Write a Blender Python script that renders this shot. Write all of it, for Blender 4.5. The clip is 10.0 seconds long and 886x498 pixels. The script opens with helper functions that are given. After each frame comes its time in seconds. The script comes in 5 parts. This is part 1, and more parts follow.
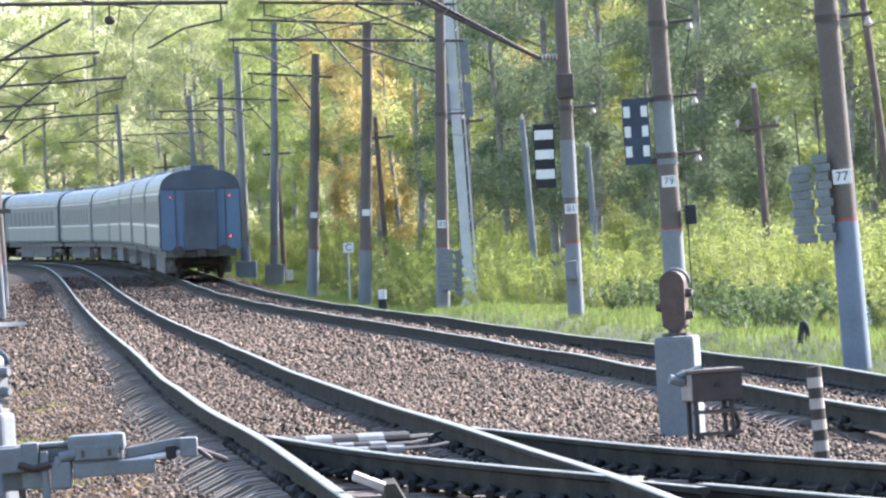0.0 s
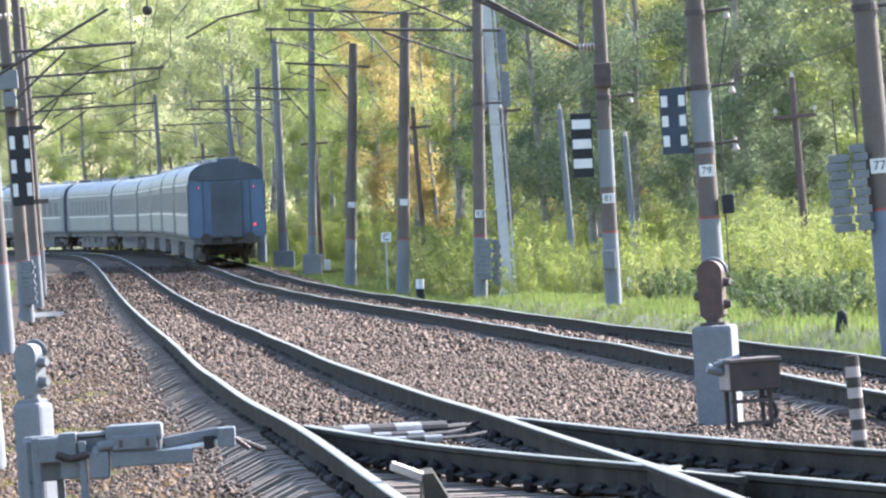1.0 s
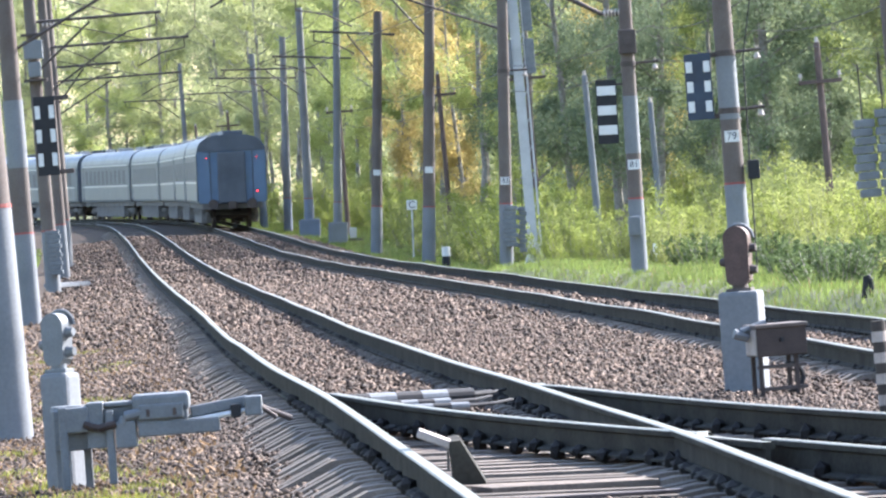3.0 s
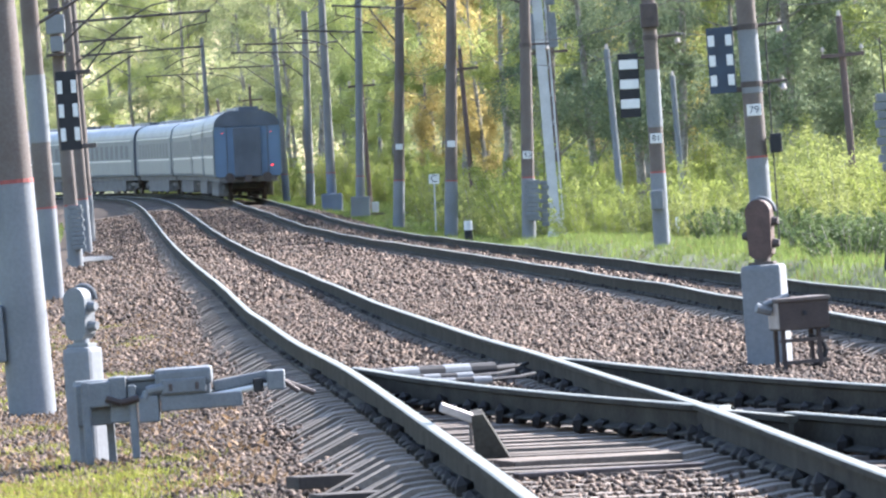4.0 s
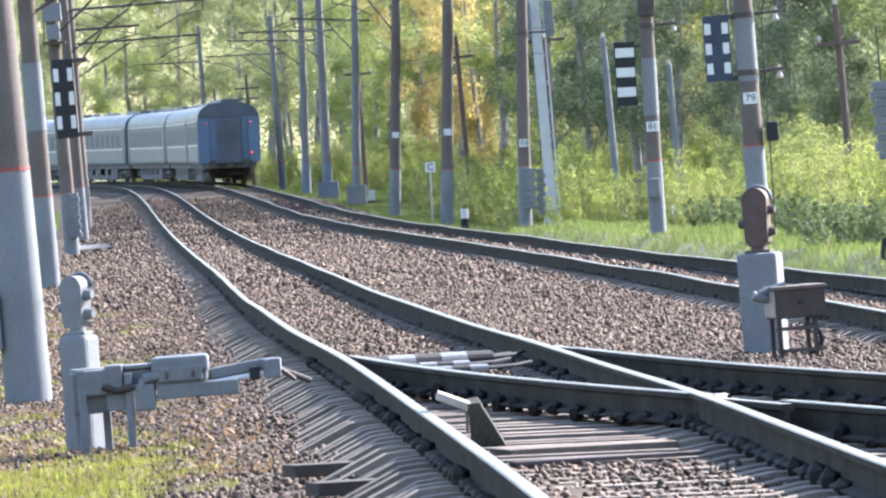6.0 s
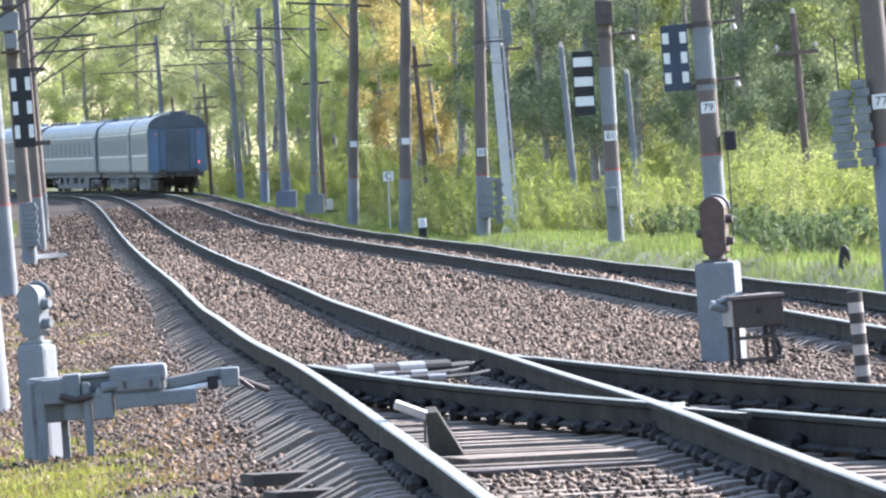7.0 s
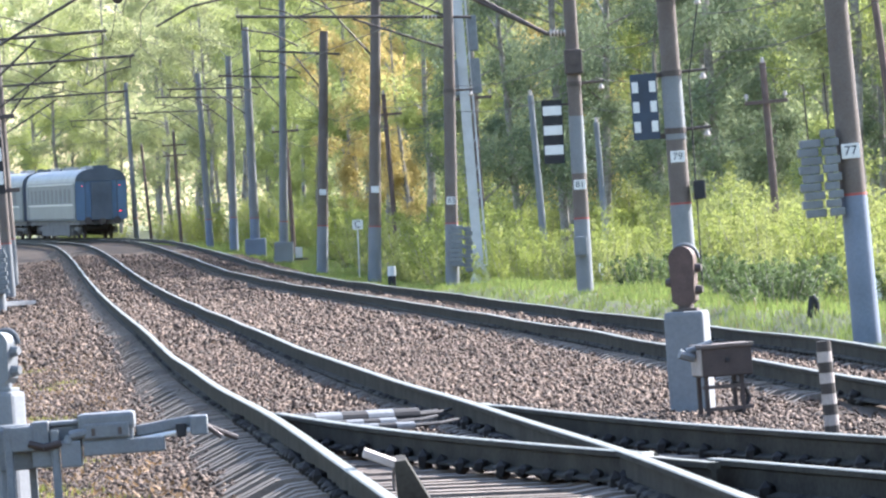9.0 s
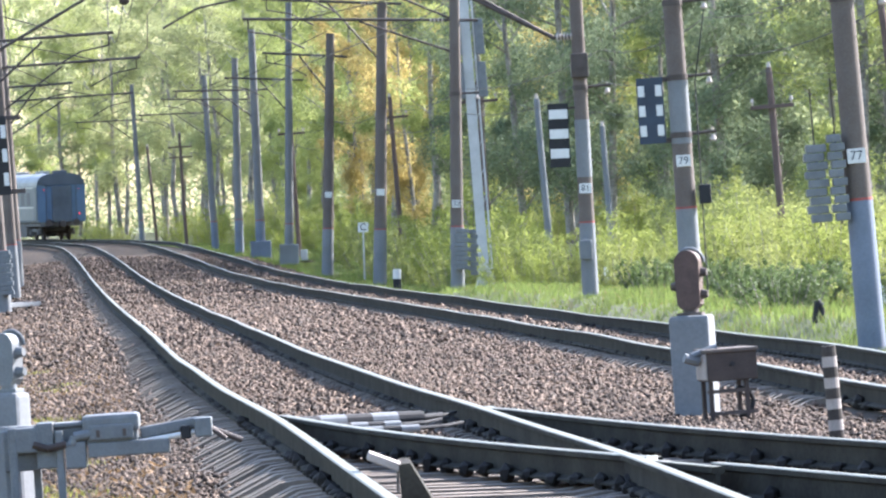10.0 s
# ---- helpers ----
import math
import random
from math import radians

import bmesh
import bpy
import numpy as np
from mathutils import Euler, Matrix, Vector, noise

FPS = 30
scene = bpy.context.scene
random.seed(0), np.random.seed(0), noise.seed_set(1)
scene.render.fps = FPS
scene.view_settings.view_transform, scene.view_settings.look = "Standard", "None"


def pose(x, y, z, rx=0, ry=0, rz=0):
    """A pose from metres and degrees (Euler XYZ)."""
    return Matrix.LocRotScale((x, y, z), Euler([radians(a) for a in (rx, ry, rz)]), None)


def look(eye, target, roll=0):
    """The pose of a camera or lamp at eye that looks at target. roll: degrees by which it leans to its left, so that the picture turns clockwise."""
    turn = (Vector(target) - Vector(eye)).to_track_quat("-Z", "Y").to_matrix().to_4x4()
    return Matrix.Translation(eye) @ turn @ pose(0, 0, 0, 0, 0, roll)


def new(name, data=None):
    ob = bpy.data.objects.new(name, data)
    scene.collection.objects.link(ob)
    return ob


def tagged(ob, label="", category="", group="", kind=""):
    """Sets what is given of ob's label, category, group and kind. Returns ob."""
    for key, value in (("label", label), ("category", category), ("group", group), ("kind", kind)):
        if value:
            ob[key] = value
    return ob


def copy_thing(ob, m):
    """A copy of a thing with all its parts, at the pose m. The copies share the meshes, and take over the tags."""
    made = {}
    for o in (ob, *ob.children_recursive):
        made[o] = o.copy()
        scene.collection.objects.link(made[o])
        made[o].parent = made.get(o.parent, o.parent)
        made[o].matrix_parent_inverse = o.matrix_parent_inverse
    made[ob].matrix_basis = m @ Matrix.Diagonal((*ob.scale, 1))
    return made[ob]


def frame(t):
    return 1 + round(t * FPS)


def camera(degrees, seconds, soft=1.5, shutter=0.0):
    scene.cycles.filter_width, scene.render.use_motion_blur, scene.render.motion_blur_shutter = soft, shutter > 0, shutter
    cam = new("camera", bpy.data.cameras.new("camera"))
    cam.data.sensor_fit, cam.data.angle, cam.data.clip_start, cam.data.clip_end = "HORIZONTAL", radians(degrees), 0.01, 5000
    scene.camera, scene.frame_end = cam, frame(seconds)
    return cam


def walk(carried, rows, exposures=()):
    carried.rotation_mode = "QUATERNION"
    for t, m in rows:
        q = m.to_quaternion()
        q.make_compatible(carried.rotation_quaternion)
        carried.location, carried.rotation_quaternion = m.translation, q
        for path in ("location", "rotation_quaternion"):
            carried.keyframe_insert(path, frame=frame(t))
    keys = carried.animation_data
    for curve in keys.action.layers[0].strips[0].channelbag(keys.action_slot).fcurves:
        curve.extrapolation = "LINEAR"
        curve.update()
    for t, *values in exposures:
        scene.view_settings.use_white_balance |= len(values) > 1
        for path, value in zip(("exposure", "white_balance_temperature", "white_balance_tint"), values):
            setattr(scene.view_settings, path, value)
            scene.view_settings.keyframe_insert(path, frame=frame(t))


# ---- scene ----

# ---------------------------------------------------------------- camera
cam = camera(7.476, 10.0, soft=2.4)
EYE = 1.44
TURNS = [  # seconds, yaw, pitch, roll
    (0.0, -0.9027, -0.0924, -1.854), (0.5, -0.6435, -0.1878, -1.846), (1.0, -0.5821, -0.1700, -1.914),
    (1.5, -0.5677, -0.1535, -1.964), (2.0, -0.4808, -0.1558, -2.071), (2.5, -0.4021, -0.2099, -2.122),
    (3.0, -0.3544, -0.4376, -2.265), (4.5, -0.0565, -0.6595, -2.405), (5.0, 0.0, -0.6875, -2.500),
    (5.5, -0.0438, -0.7498, -2.438), (7.0, -0.5420, -0.6867, -2.319), (7.5, -0.6480, -0.5068, -2.450),
    (8.0, -0.7878, -0.3878, -2.326), (8.5, -0.8356, -0.2956, -2.380), (9.0, -0.8184, -0.2887, -2.167),
    (9.5, -0.8032, -0.3225, -1.935), (10.0, -0.7741, -0.2611, -1.902)]
walk(cam, [(t, pose(0, 0, EYE, 0, 0, yaw) @ pose(0, 0, 0, 90 + pitch) @ pose(0, 0, 0, 0, 0, roll))
           for t, yaw, pitch, roll in TURNS], exposures=[(0.0, 2.23, 5900, 17), (10.0, 2.23, 5900, 17)])

# ---------------------------------------------------------------- light
SUN_AZ, SUN_EL = radians(56), radians(36)
world = bpy.data.worlds.new("sky")
scene.world = world
world.use_nodes = True
sky = world.node_tree.nodes.new("ShaderNodeTexSky")
sky.sky_type, sky.sun_disc = "NISHITA", False
sky.sun_elevation, sky.sun_rotation, sky.dust_density, sky.air_density = SUN_EL, SUN_AZ, 1.2, 1.3
back = world.node_tree.nodes["Background"]
back.inputs["Strength"].default_value = 0.1
world.node_tree.links.new(sky.outputs["Color"], back.inputs["Color"])
sun = new("sun", bpy.data.lights.new("sun", "SUN"))
sun.data.energy, sun.data.angle, sun.data.color = 4.8, radians(0.6), (1.0, 0.94, 0.84)
sun.matrix_world = look((math.sin(SUN_AZ) * math.cos(SUN_EL) * 90, math.cos(SUN_AZ) * math.cos(SUN_EL) * 90, math.sin(SUN_EL) * 90), (0, 0, 0))


# ---------------------------------------------------------------- materials
def mat(name, colour, rough=0.7, metal=0.0, scale=6.0, vary=0.35, dark=None, bump=0.15, fine=60.0, island=0.0, per_object=0.0, through_light=0.0, gloss=0.5):
    """A node material: two scales of variation, relief, and chance per piece."""
    m = bpy.data.materials.new(name)
    m.use_nodes = True
    nt = m.node_tree
    b = nt.nodes["Principled BSDF"]
    b.inputs["Roughness"].default_value, b.inputs["Metallic"].default_value = rough, metal
    b.inputs["Specular IOR Level"].default_value = gloss
    tc = nt.nodes.new("ShaderNodeTexCoord")

    def noise_node(s, detail):
        n = nt.nodes.new("ShaderNodeTexNoise")
        n.inputs["Scale"].default_value, n.inputs["Detail"].default_value = s, detail
        nt.links.new(tc.outputs["Object"], n.inputs["Vector"])
        return n
    n1, n2 = noise_node(scale, 4), noise_node(fine, 3)
    add = nt.nodes.new("ShaderNodeMath")
    add.operation = "MULTIPLY_ADD"
    add.inputs[1].default_value, add.inputs[2].default_value = 0.4, 0.0
    nt.links.new(n2.outputs["Fac"], add.inputs[0])
    add2 = nt.nodes.new("ShaderNodeMath")
    add2.operation = "MULTIPLY_ADD"
    add2.inputs[1].default_value = 0.6
    nt.links.new(n1.outputs["Fac"], add2.inputs[0])
    nt.links.new(add.outputs[0], add2.inputs[2])
    ramp = nt.nodes.new("ShaderNodeValToRGB")
    lo = dark or tuple(c * (1 - vary) for c in colour)
    hi = tuple(min(1, c * (1 + vary * 0.6)) for c in colour)
    e = ramp.color_ramp.elements
    e[0].position, e[1].position = 0.32, 0.68
    e[0].color, e[1].color = (*lo, 1), (*hi, 1)
    nt.links.new(add2.outputs[0], ramp.inputs[0])
    out = ramp.outputs["Color"]
    if island or per_object:
        hsv = nt.nodes.new("ShaderNodeHueSaturation")
        rng = nt.nodes.new("ShaderNodeMapRange")
        amount = island or per_object
        rng.inputs["To Min"].default_value, rng.inputs["To Max"].default_value = 1 - amount, 1 + amount
        if island:
            nt.links.new(nt.nodes.new("ShaderNodeNewGeometry").outputs["Random Per Island"], rng.inputs["Value"])
        else:
            nt.links.new(nt.nodes.new("ShaderNodeObjectInfo").outputs["Random"], rng.inputs["Value"])
        nt.links.new(rng.outputs[0], hsv.inputs["Value"])
        nt.links.new(out, hsv.inputs["Color"])
        out = hsv.outputs["Color"]
    nt.links.new(out, b.inputs["Base Color"])
    if bump:
        bp = nt.nodes.new("ShaderNodeBump")
        bp.inputs["Strength"].default_value, bp.inputs["Distance"].default_value = bump, 0.01
        nt.links.new(n2.outputs["Fac"], bp.inputs["Height"])
        nt.links.new(bp.outputs[0], b.inputs["Normal"])
    if through_light:
        tr = nt.nodes.new("ShaderNodeBsdfTranslucent")
        mix = nt.nodes.new("ShaderNodeMixShader")
        mix.inputs[0].default_value = through_light
        nt.links.new(out, tr.inputs["Color"])
        nt.links.new(b.outputs[0], mix.inputs[1])
        nt.links.new(tr.outputs[0], mix.inputs[2])
        nt.links.new(mix.outputs[0], nt.nodes["Material Output"].inputs["Surface"])
    return m


def glow(name, colour, strength):
    m = mat(name, colour, 0.3, bump=0, vary=0.1)
    b = m.node_tree.nodes["Principled BSDF"]
    b.inputs["Emission Color"].default_value, b.inputs["Emission Strength"].default_value = (*colour, 1), strength
    return m


M_SOIL = mat("grassy_soil", (0.075, 0.095, 0.03), 0.95, scale=0.35, vary=0.5, dark=(0.06, 0.048, 0.034), fine=9, bump=0.5)
M_STONE = mat("crushed_stone", (0.096, 0.068, 0.05), 0.75, scale=0.7, vary=0.4, fine=25, island=0.8, gloss=0.25)
M_BED = mat("ballast_bed", (0.07, 0.052, 0.038), 0.95, scale=2.0, vary=0.5, fine=22, bump=0.9, gloss=0.15)
M_RAIL = mat("rusty_rail_side", (0.04, 0.038, 0.03), 0.9, 0.0, scale=2.2, vary=0.6, fine=30, dark=(0.014, 0.012, 0.011), gloss=0.15)
M_SHINE = mat("polished_rail_head", (0.2, 0.2, 0.165), 0.55, 0.3, scale=3, vary=0.3, fine=90, bump=0.05)
M_CLIP = mat("oily_fastening", (0.014, 0.012, 0.011), 0.8, 0.0, scale=20, gloss=0.2)
M_SLEEP = mat("concrete_sleeper", (0.15, 0.124, 0.1), 0.85, scale=4, vary=0.45, fine=70, bump=0.4, per_object=0.35, gloss=0.25)
M_CONC = mat("weathered_mast_concrete", (0.115, 0.102, 0.092), 0.9, scale=1.2, vary=0.35, dark=(0.085, 0.062, 0.052), fine=40, bump=0.3)
M_WHITE = mat("whitewashed_concrete", (0.17, 0.184, 0.196), 0.85, scale=1.5, vary=0.22, fine=30, bump=0.25)
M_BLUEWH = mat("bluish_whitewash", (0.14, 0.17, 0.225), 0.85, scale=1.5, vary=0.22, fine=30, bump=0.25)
# mast concrete lightened and cooled: distance haze put into the colour
M_HAZEC = mat("haze_paled_mast_concrete", (0.16, 0.165, 0.172), 0.85, scale=1.2, vary=0.3, fine=40, bump=0.3)
M_RED = mat("red_paint", (0.28, 0.06, 0.05), 0.6, scale=8)
M_BLACK = mat("black_paint", (0.02, 0.021, 0.024), 0.85, scale=6)
M_NAVY = mat("dark_blue_paint", (0.016, 0.032, 0.06), 0.5, scale=4)
M_SIGNWH = mat("white_enamel", (0.6, 0.61, 0.6), 0.45, scale=6, vary=0.12)
M_GREYP = mat("grey_painted_steel", (0.145, 0.16, 0.172), 0.6, 0.1, scale=5, vary=0.3)
M_STEEL = mat("dark_weathered_steel", (0.085, 0.07, 0.065), 0.65, 0.5, scale=6)
M_BROWN = mat("rusty_brown_steel", (0.052, 0.038, 0.034), 0.7, 0.2, scale=6, vary=0.4)
M_RUST = mat("rust_brown_housing", (0.085, 0.053, 0.045), 0.6, 0.2, scale=9, vary=0.4)
M_MASTWH = mat("white_mast_paint", (0.44, 0.45, 0.45), 0.6, scale=3, vary=0.2, fine=30)
M_GALV = mat("galvanised_steel", (0.42, 0.44, 0.46), 0.5, 0.3, scale=4, vary=0.2)
M_WOOD = mat("grey_weathered_pole", (0.12, 0.085, 0.075), 0.9, scale=3, vary=0.4)
M_OLDWOOD = mat("dark_old_timber", (0.05, 0.042, 0.036), 0.9, scale=6, vary=0.4)
M_CERAM = mat("glazed_porcelain", (0.42, 0.37, 0.33), 0.25, scale=8, vary=0.1, bump=0.0)
M_BARK = mat("bark", (0.3, 0.28, 0.25), 0.9, scale=1.5, vary=0.5, dark=(0.08, 0.07, 0.06), fine=12, bump=0.6)
M_COACH = mat("pale_grey_coach_paint", (0.21, 0.235, 0.245), 0.5, 0.1, scale=0.7, vary=0.15, fine=20, bump=0.05)
M_COACHB = mat("blue_coach_paint", (0.1, 0.165, 0.265), 0.45, 0.1, scale=0.8, vary=0.25, fine=20, bump=0.05)
M_COACHD = mat("dull_blue_grey_coach_paint", (0.135, 0.16, 0.18), 0.5, 0.1, scale=0.7, vary=0.2, fine=20, bump=0.05)
M_DARKEND = mat("dark_coach_end", (0.08, 0.095, 0.12), 0.7, scale=1, vary=0.4)
M_ROOF = mat("dusty_silver_roof", (0.32, 0.33, 0.34), 0.5, 0.4, scale=0.7, vary=0.25)
# dark steel raised to grey: the haze over the train, painted in
M_UNDER = mat("haze_paled_underframe_steel", (0.15, 0.145, 0.14), 0.85, scale=1.5, vary=0.4)
# glass colour lightened to lower the windows' contrast as haze would
M_GLASS = mat("haze_paled_window_glass", (0.09, 0.105, 0.125), 0.55, scale=2, bump=0)
M_TAIL = glow("red_tail_lamp", (1.0, 0.04, 0.05), 0.9)
# the leaf greens are raised in blue, which puts distance haze into them
M_LEAF = [mat("spring_leaf", (0.41, 0.46, 0.165), 0.8, scale=0.12, vary=0.45, island=0.22, bump=0, through_light=0.58),
          mat("pale_spring_leaf", (0.43, 0.46, 0.23), 0.8, scale=0.12, vary=0.4, island=0.22, bump=0, through_light=0.58),
          mat("golden_leaf", (0.55, 0.45, 0.18), 0.8, scale=0.12, vary=0.4, island=0.22, bump=0, through_light=0.58),
          mat("deep_green_leaf", (0.21, 0.26, 0.15), 0.8, scale=0.12, vary=0.45, island=0.22, bump=0, through_light=0.4)]
# far leaf dulled and greyed: haze and the wood's shade are in the colour
M_FAR = mat("hazed_wood_leaf", (0.31, 0.35, 0.185), 0.85, scale=0.06, vary=0.4, island=0.2, bump=0, through_light=0.5)
M_BUSH = [mat("willow_leaf", (0.265, 0.31, 0.075), 0.7, scale=0.4, vary=0.45, island=0.25, bump=0, through_light=0.58),
          mat("pale_willow_leaf", (0.3, 0.33, 0.105), 0.7, scale=0.4, vary=0.4, island=0.25, bump=0, through_light=0.58),
          # scrub green darkened further: the ditch's shade is put into it
          mat("shade_dark_scrub_leaf", (0.11, 0.155, 0.055), 0.7, scale=0.4, vary=0.4, island=0.25, bump=0, through_light=0.45)]
M_GRASS = mat("fresh_grass_blade", (0.15, 0.2, 0.05), 0.7, scale=0.5, vary=0.4, island=0.4, bump=0, through_light=0.58)
M_MOSS = mat("yellow_green_moss", (0.26, 0.27, 0.05), 0.8, scale=2, vary=0.4, island=0.4, bump=0, through_light=0.4)
M_LITTER = mat("dry_brown_litter", (0.26, 0.17, 0.09), 0.75, scale=2, vary=0.4, island=0.6, bump=0, through_light=0.3)
M_POSTWH = mat("worn_cream_paint", (0.34, 0.3, 0.27), 0.85, scale=9, vary=0.3)
M_DRY = mat("dry_straw_grass", (0.24, 0.17, 0.08), 0.8, scale=0.5, vary=0.4, island=0.4, bump=0, through_light=0.3)


# ---------------------------------------------------------------- building helpers
def empty(name, m, label, category, group="", kind=""):
    ob = new(name)
    ob.empty_display_size = 0.3
    ob.matrix_world = m
    return tagged(ob, label, category, group, kind)


def mesh_of(bm, material, name="mesh", smooth=False):
    me = bpy.data.meshes.new(name)
    if smooth:
        for e in bm.edges:
            e.smooth = all(len(f.verts) == 4 for f in e.link_faces)
    bm.to_mesh(me)
    bm.free()
    for mm in material if isinstance(material, (list, tuple)) else [material]:
        me.materials.append(mm)
    if smooth:
        for p in me.polygons:
            p.use_smooth = len(p.vertices) == 4
    return me


def part(name, bm, material, parent=None, label="", at=None, smooth=False):
    ob = new(name, mesh_of(bm, material, name, smooth))
    if parent is not None:
        ob.parent = parent
    if at is not None:
        ob.matrix_basis = at
    if label:
        tagged(ob, label)
    return ob


def box(bm, cx, cy, cz, sx, sy, sz, bevel=0.0, m=None, index=0):
    r = bmesh.ops.create_cube(bm, size=1, matrix=Matrix.Translation((cx, cy, cz)) @ Matrix.Diagonal((sx, sy, sz, 1)))
    vs = r["verts"]
    if bevel:
        edges = {e for v in vs for e in v.link_edges}
        g = bmesh.ops.bevel(bm, geom=list(edges), offset=bevel, segments=2, affect="EDGES", profile=0.6)
        vs = list({v for f in g["faces"] for v in f.verts} | {v for v in vs if v.is_valid})
        seen, stack = set(vs), list(vs)
        while stack:
            for e in stack.pop().link_edges:
                for v in e.verts:
                    if v not in seen:
                        seen.add(v)
                        stack.append(v)
        vs = list(seen)
    if m is not None:
        bmesh.ops.transform(bm, matrix=m, verts=vs)
    if index:
        for f in {f for v in vs for f in v.link_faces}:
            f.material_index = index
    return vs


def rod(bm, a, b, r0, r1=None, n=10, index=0):
    a, b = Vector(a), Vector(b)
    d = b - a
    g = bmesh.ops.create_cone(bm, cap_ends=True, segments=n, radius1=r0, radius2=r0 if r1 is None else r1, depth=d.length)
    bmesh.ops.transform(bm, matrix=Matrix.Translation((a + b) / 2) @ d.to_track_quat("Z", "Y").to_matrix().to_4x4(), verts=g["verts"])
    if index:
        for f in {f for v in g["verts"] for f in v.link_faces}:
            f.material_index = index
    return g["verts"]


def ball(bm, c, r, sub=2, squash=(1, 1, 1)):
    bmesh.ops.create_icosphere(bm, subdivisions=sub, radius=r, matrix=Matrix.Translation(c) @ Matrix.Diagonal((*squash, 1)))


def lettering(text, size, material, parent, at):
    cu = bpy.data.curves.new("digits", "FONT")
    cu.body, cu.size, cu.align_x, cu.align_y, cu.extrude = text, size, "CENTER", "CENTER", 0.002
    tmp = new("digits_source", cu)
    me = bpy.data.meshes.new_from_object(tmp.evaluated_get(bpy.context.evaluated_depsgraph_get()))
    bpy.data.objects.remove(tmp)
    me.materials.clear()
    me.materials.append(material)
    ob = new("digits", me)
    ob.parent, ob.matrix_basis = parent, at
    return ob


# ---------------------------------------------------------------- plan: the two lines, in metres ahead of the camera
AHEAD = [0, 30, 40, 55, 75, 100, 130, 170, 220, 280, 330, 355, 370, 393, 404, 414, 425, 445, 465, 490, 530]
LINE_C = [7.0, 5.85, 5.52, 5.0, 4.32, 3.33, 1.89, -0.42, -3.19, -6.2, -8.85, -10.2, -11.15, -13.2, -14.5, -16.0, -18.0, -22.6, -28, -35.5, -49.5]
LINE_A = [2.2, 1.09, 0.67, -0.06, -1.07, -2.16, -3.54, -5.4, -7.72, -10.6, -13.2, -14.65, -15.7, -17.85, -19.2, -20.8, -22.8, -27.3, -32.6, -40.1, -54]
RAIL_Z = [0.18, 0.085, 0.05, -0.01, -0.08, -0.145, -0.19, -0.185, -0.05, 0.306, 0.57, 0.655, 0.69, 0.76, 0.80, 0.84, 0.88, 0.96, 1.02, 1.08, 1.15]
FINE = np.arange(0, 530.1, 0.5)


def smooth_curve(values):
    """A natural cubic through the plan's stations, sampled every half metre and eased."""
    k, y = np.array(AHEAD, float), np.array(values, float)
    n, h = len(k), np.diff(k)
    a, r = np.eye(n), np.zeros(n)
    for i in range(1, n - 1):
        a[i, i - 1], a[i, i], a[i, i + 1] = h[i - 1], 2 * (h[i - 1] + h[i]), h[i]
        r[i] = 6 * ((y[i + 1] - y[i]) / h[i] - (y[i] - y[i - 1]) / h[i - 1])
    mm = np.linalg.solve(a, r)
    i = np.clip(np.searchsorted(k, FINE) - 1, 0, n - 2)
    t, u, hh = FINE - k[i], k[i + 1] - FINE, h[i]
    v = mm[i] * u ** 3 / 6 / hh + mm[i + 1] * t ** 3 / 6 / hh + (y[i] / hh - mm[i] * hh / 6) * u + (y[i + 1] / hh - mm[i + 1] * hh / 6) * t
    w = np.ones(31) / 31
    far = np.convolve(np.pad(v, 15, mode="reflect", reflect_type="odd"), w, "valid")
    ease = np.clip((FINE - 150) / 100, 0, 1)
    return v * (1 - ease) + far * ease


CX, AX, RZ = smooth_curve(LINE_C), smooth_curve(LINE_A), smooth_curve(RAIL_Z)


def c_x(y): return float(np.interp(y, FINE, CX))
def a_x(y): return float(np.interp(y, FINE, AX))
def rail_z(y): return float(np.interp(y, FINE, RZ))


def heading(xs, y):
    """Degrees about z that turn +y along a line at y."""
    return -math.degrees(math.atan((np.interp(y + 1, FINE, xs) - np.interp(y - 1, FINE, xs)) / 2))


BRANCH_Y = [14, 20, 26, 31.3, 35.4, 38.4, 41.95, 45, 48, 50.6]
BRANCH_X = [8.6, 6.3, 4.55, 3.2, 2.27, 1.58, 0.76, 0.22, -0.24, -0.545]


def branch_x(y):
    return float(np.interp(y, BRANCH_Y, BRANCH_X))


def ground_z(x, y):
    """The ground: ballast between the lines, a shoulder each side, grass beyond."""
    yy = min(max(y, 0), 530)
    a, c, z = a_x(yy), c_x(yy), rail_z(yy)
    if x < a:
        o = a - x
    elif x > c:
        o = x - c
    else:
        o = 0
    if 34.9 < y < 50 and (abs(x - a) < 0.72 or a < x < branch_x(y) + 1.45):
        d = -0.285
    elif abs(x - a) < 0.72 or abs(x - c) < 0.72:
        d = -0.235
    elif a < x < c:
        d = -0.245 - 0.05 * min(1, max(0, min(x - a, c - x) - 1.1))
    elif o <= 0.95:
        d = -0.245
    elif o < 1.45:
        d = -0.245 - 0.155 * (o - 0.95) / 0.5
    elif o < 3.0:
        d = -0.4 - 0.115 * (o - 1.45) / 1.55
    elif o < 7:
        d = -0.515 - 0.1 * (o - 3) / 4
    else:
        d = -0.615 + 0.02 * min(o - 7, 60)
    if x > c and 70 < y < 190:
        # a low grassy bank beyond the ditch of the second line
        near = min(1, (190 - y) / 30, (y - 70) / 15) * min(1, max(0, (60 - o) / 40))
        rise = min(1, max(0, (o - np.interp(y, [100, 112], [3.2, 2.3])) / 0.9))
        d += near * rise * rise * (3 - 2 * rise) * (-0.08 - d)
    return z + d


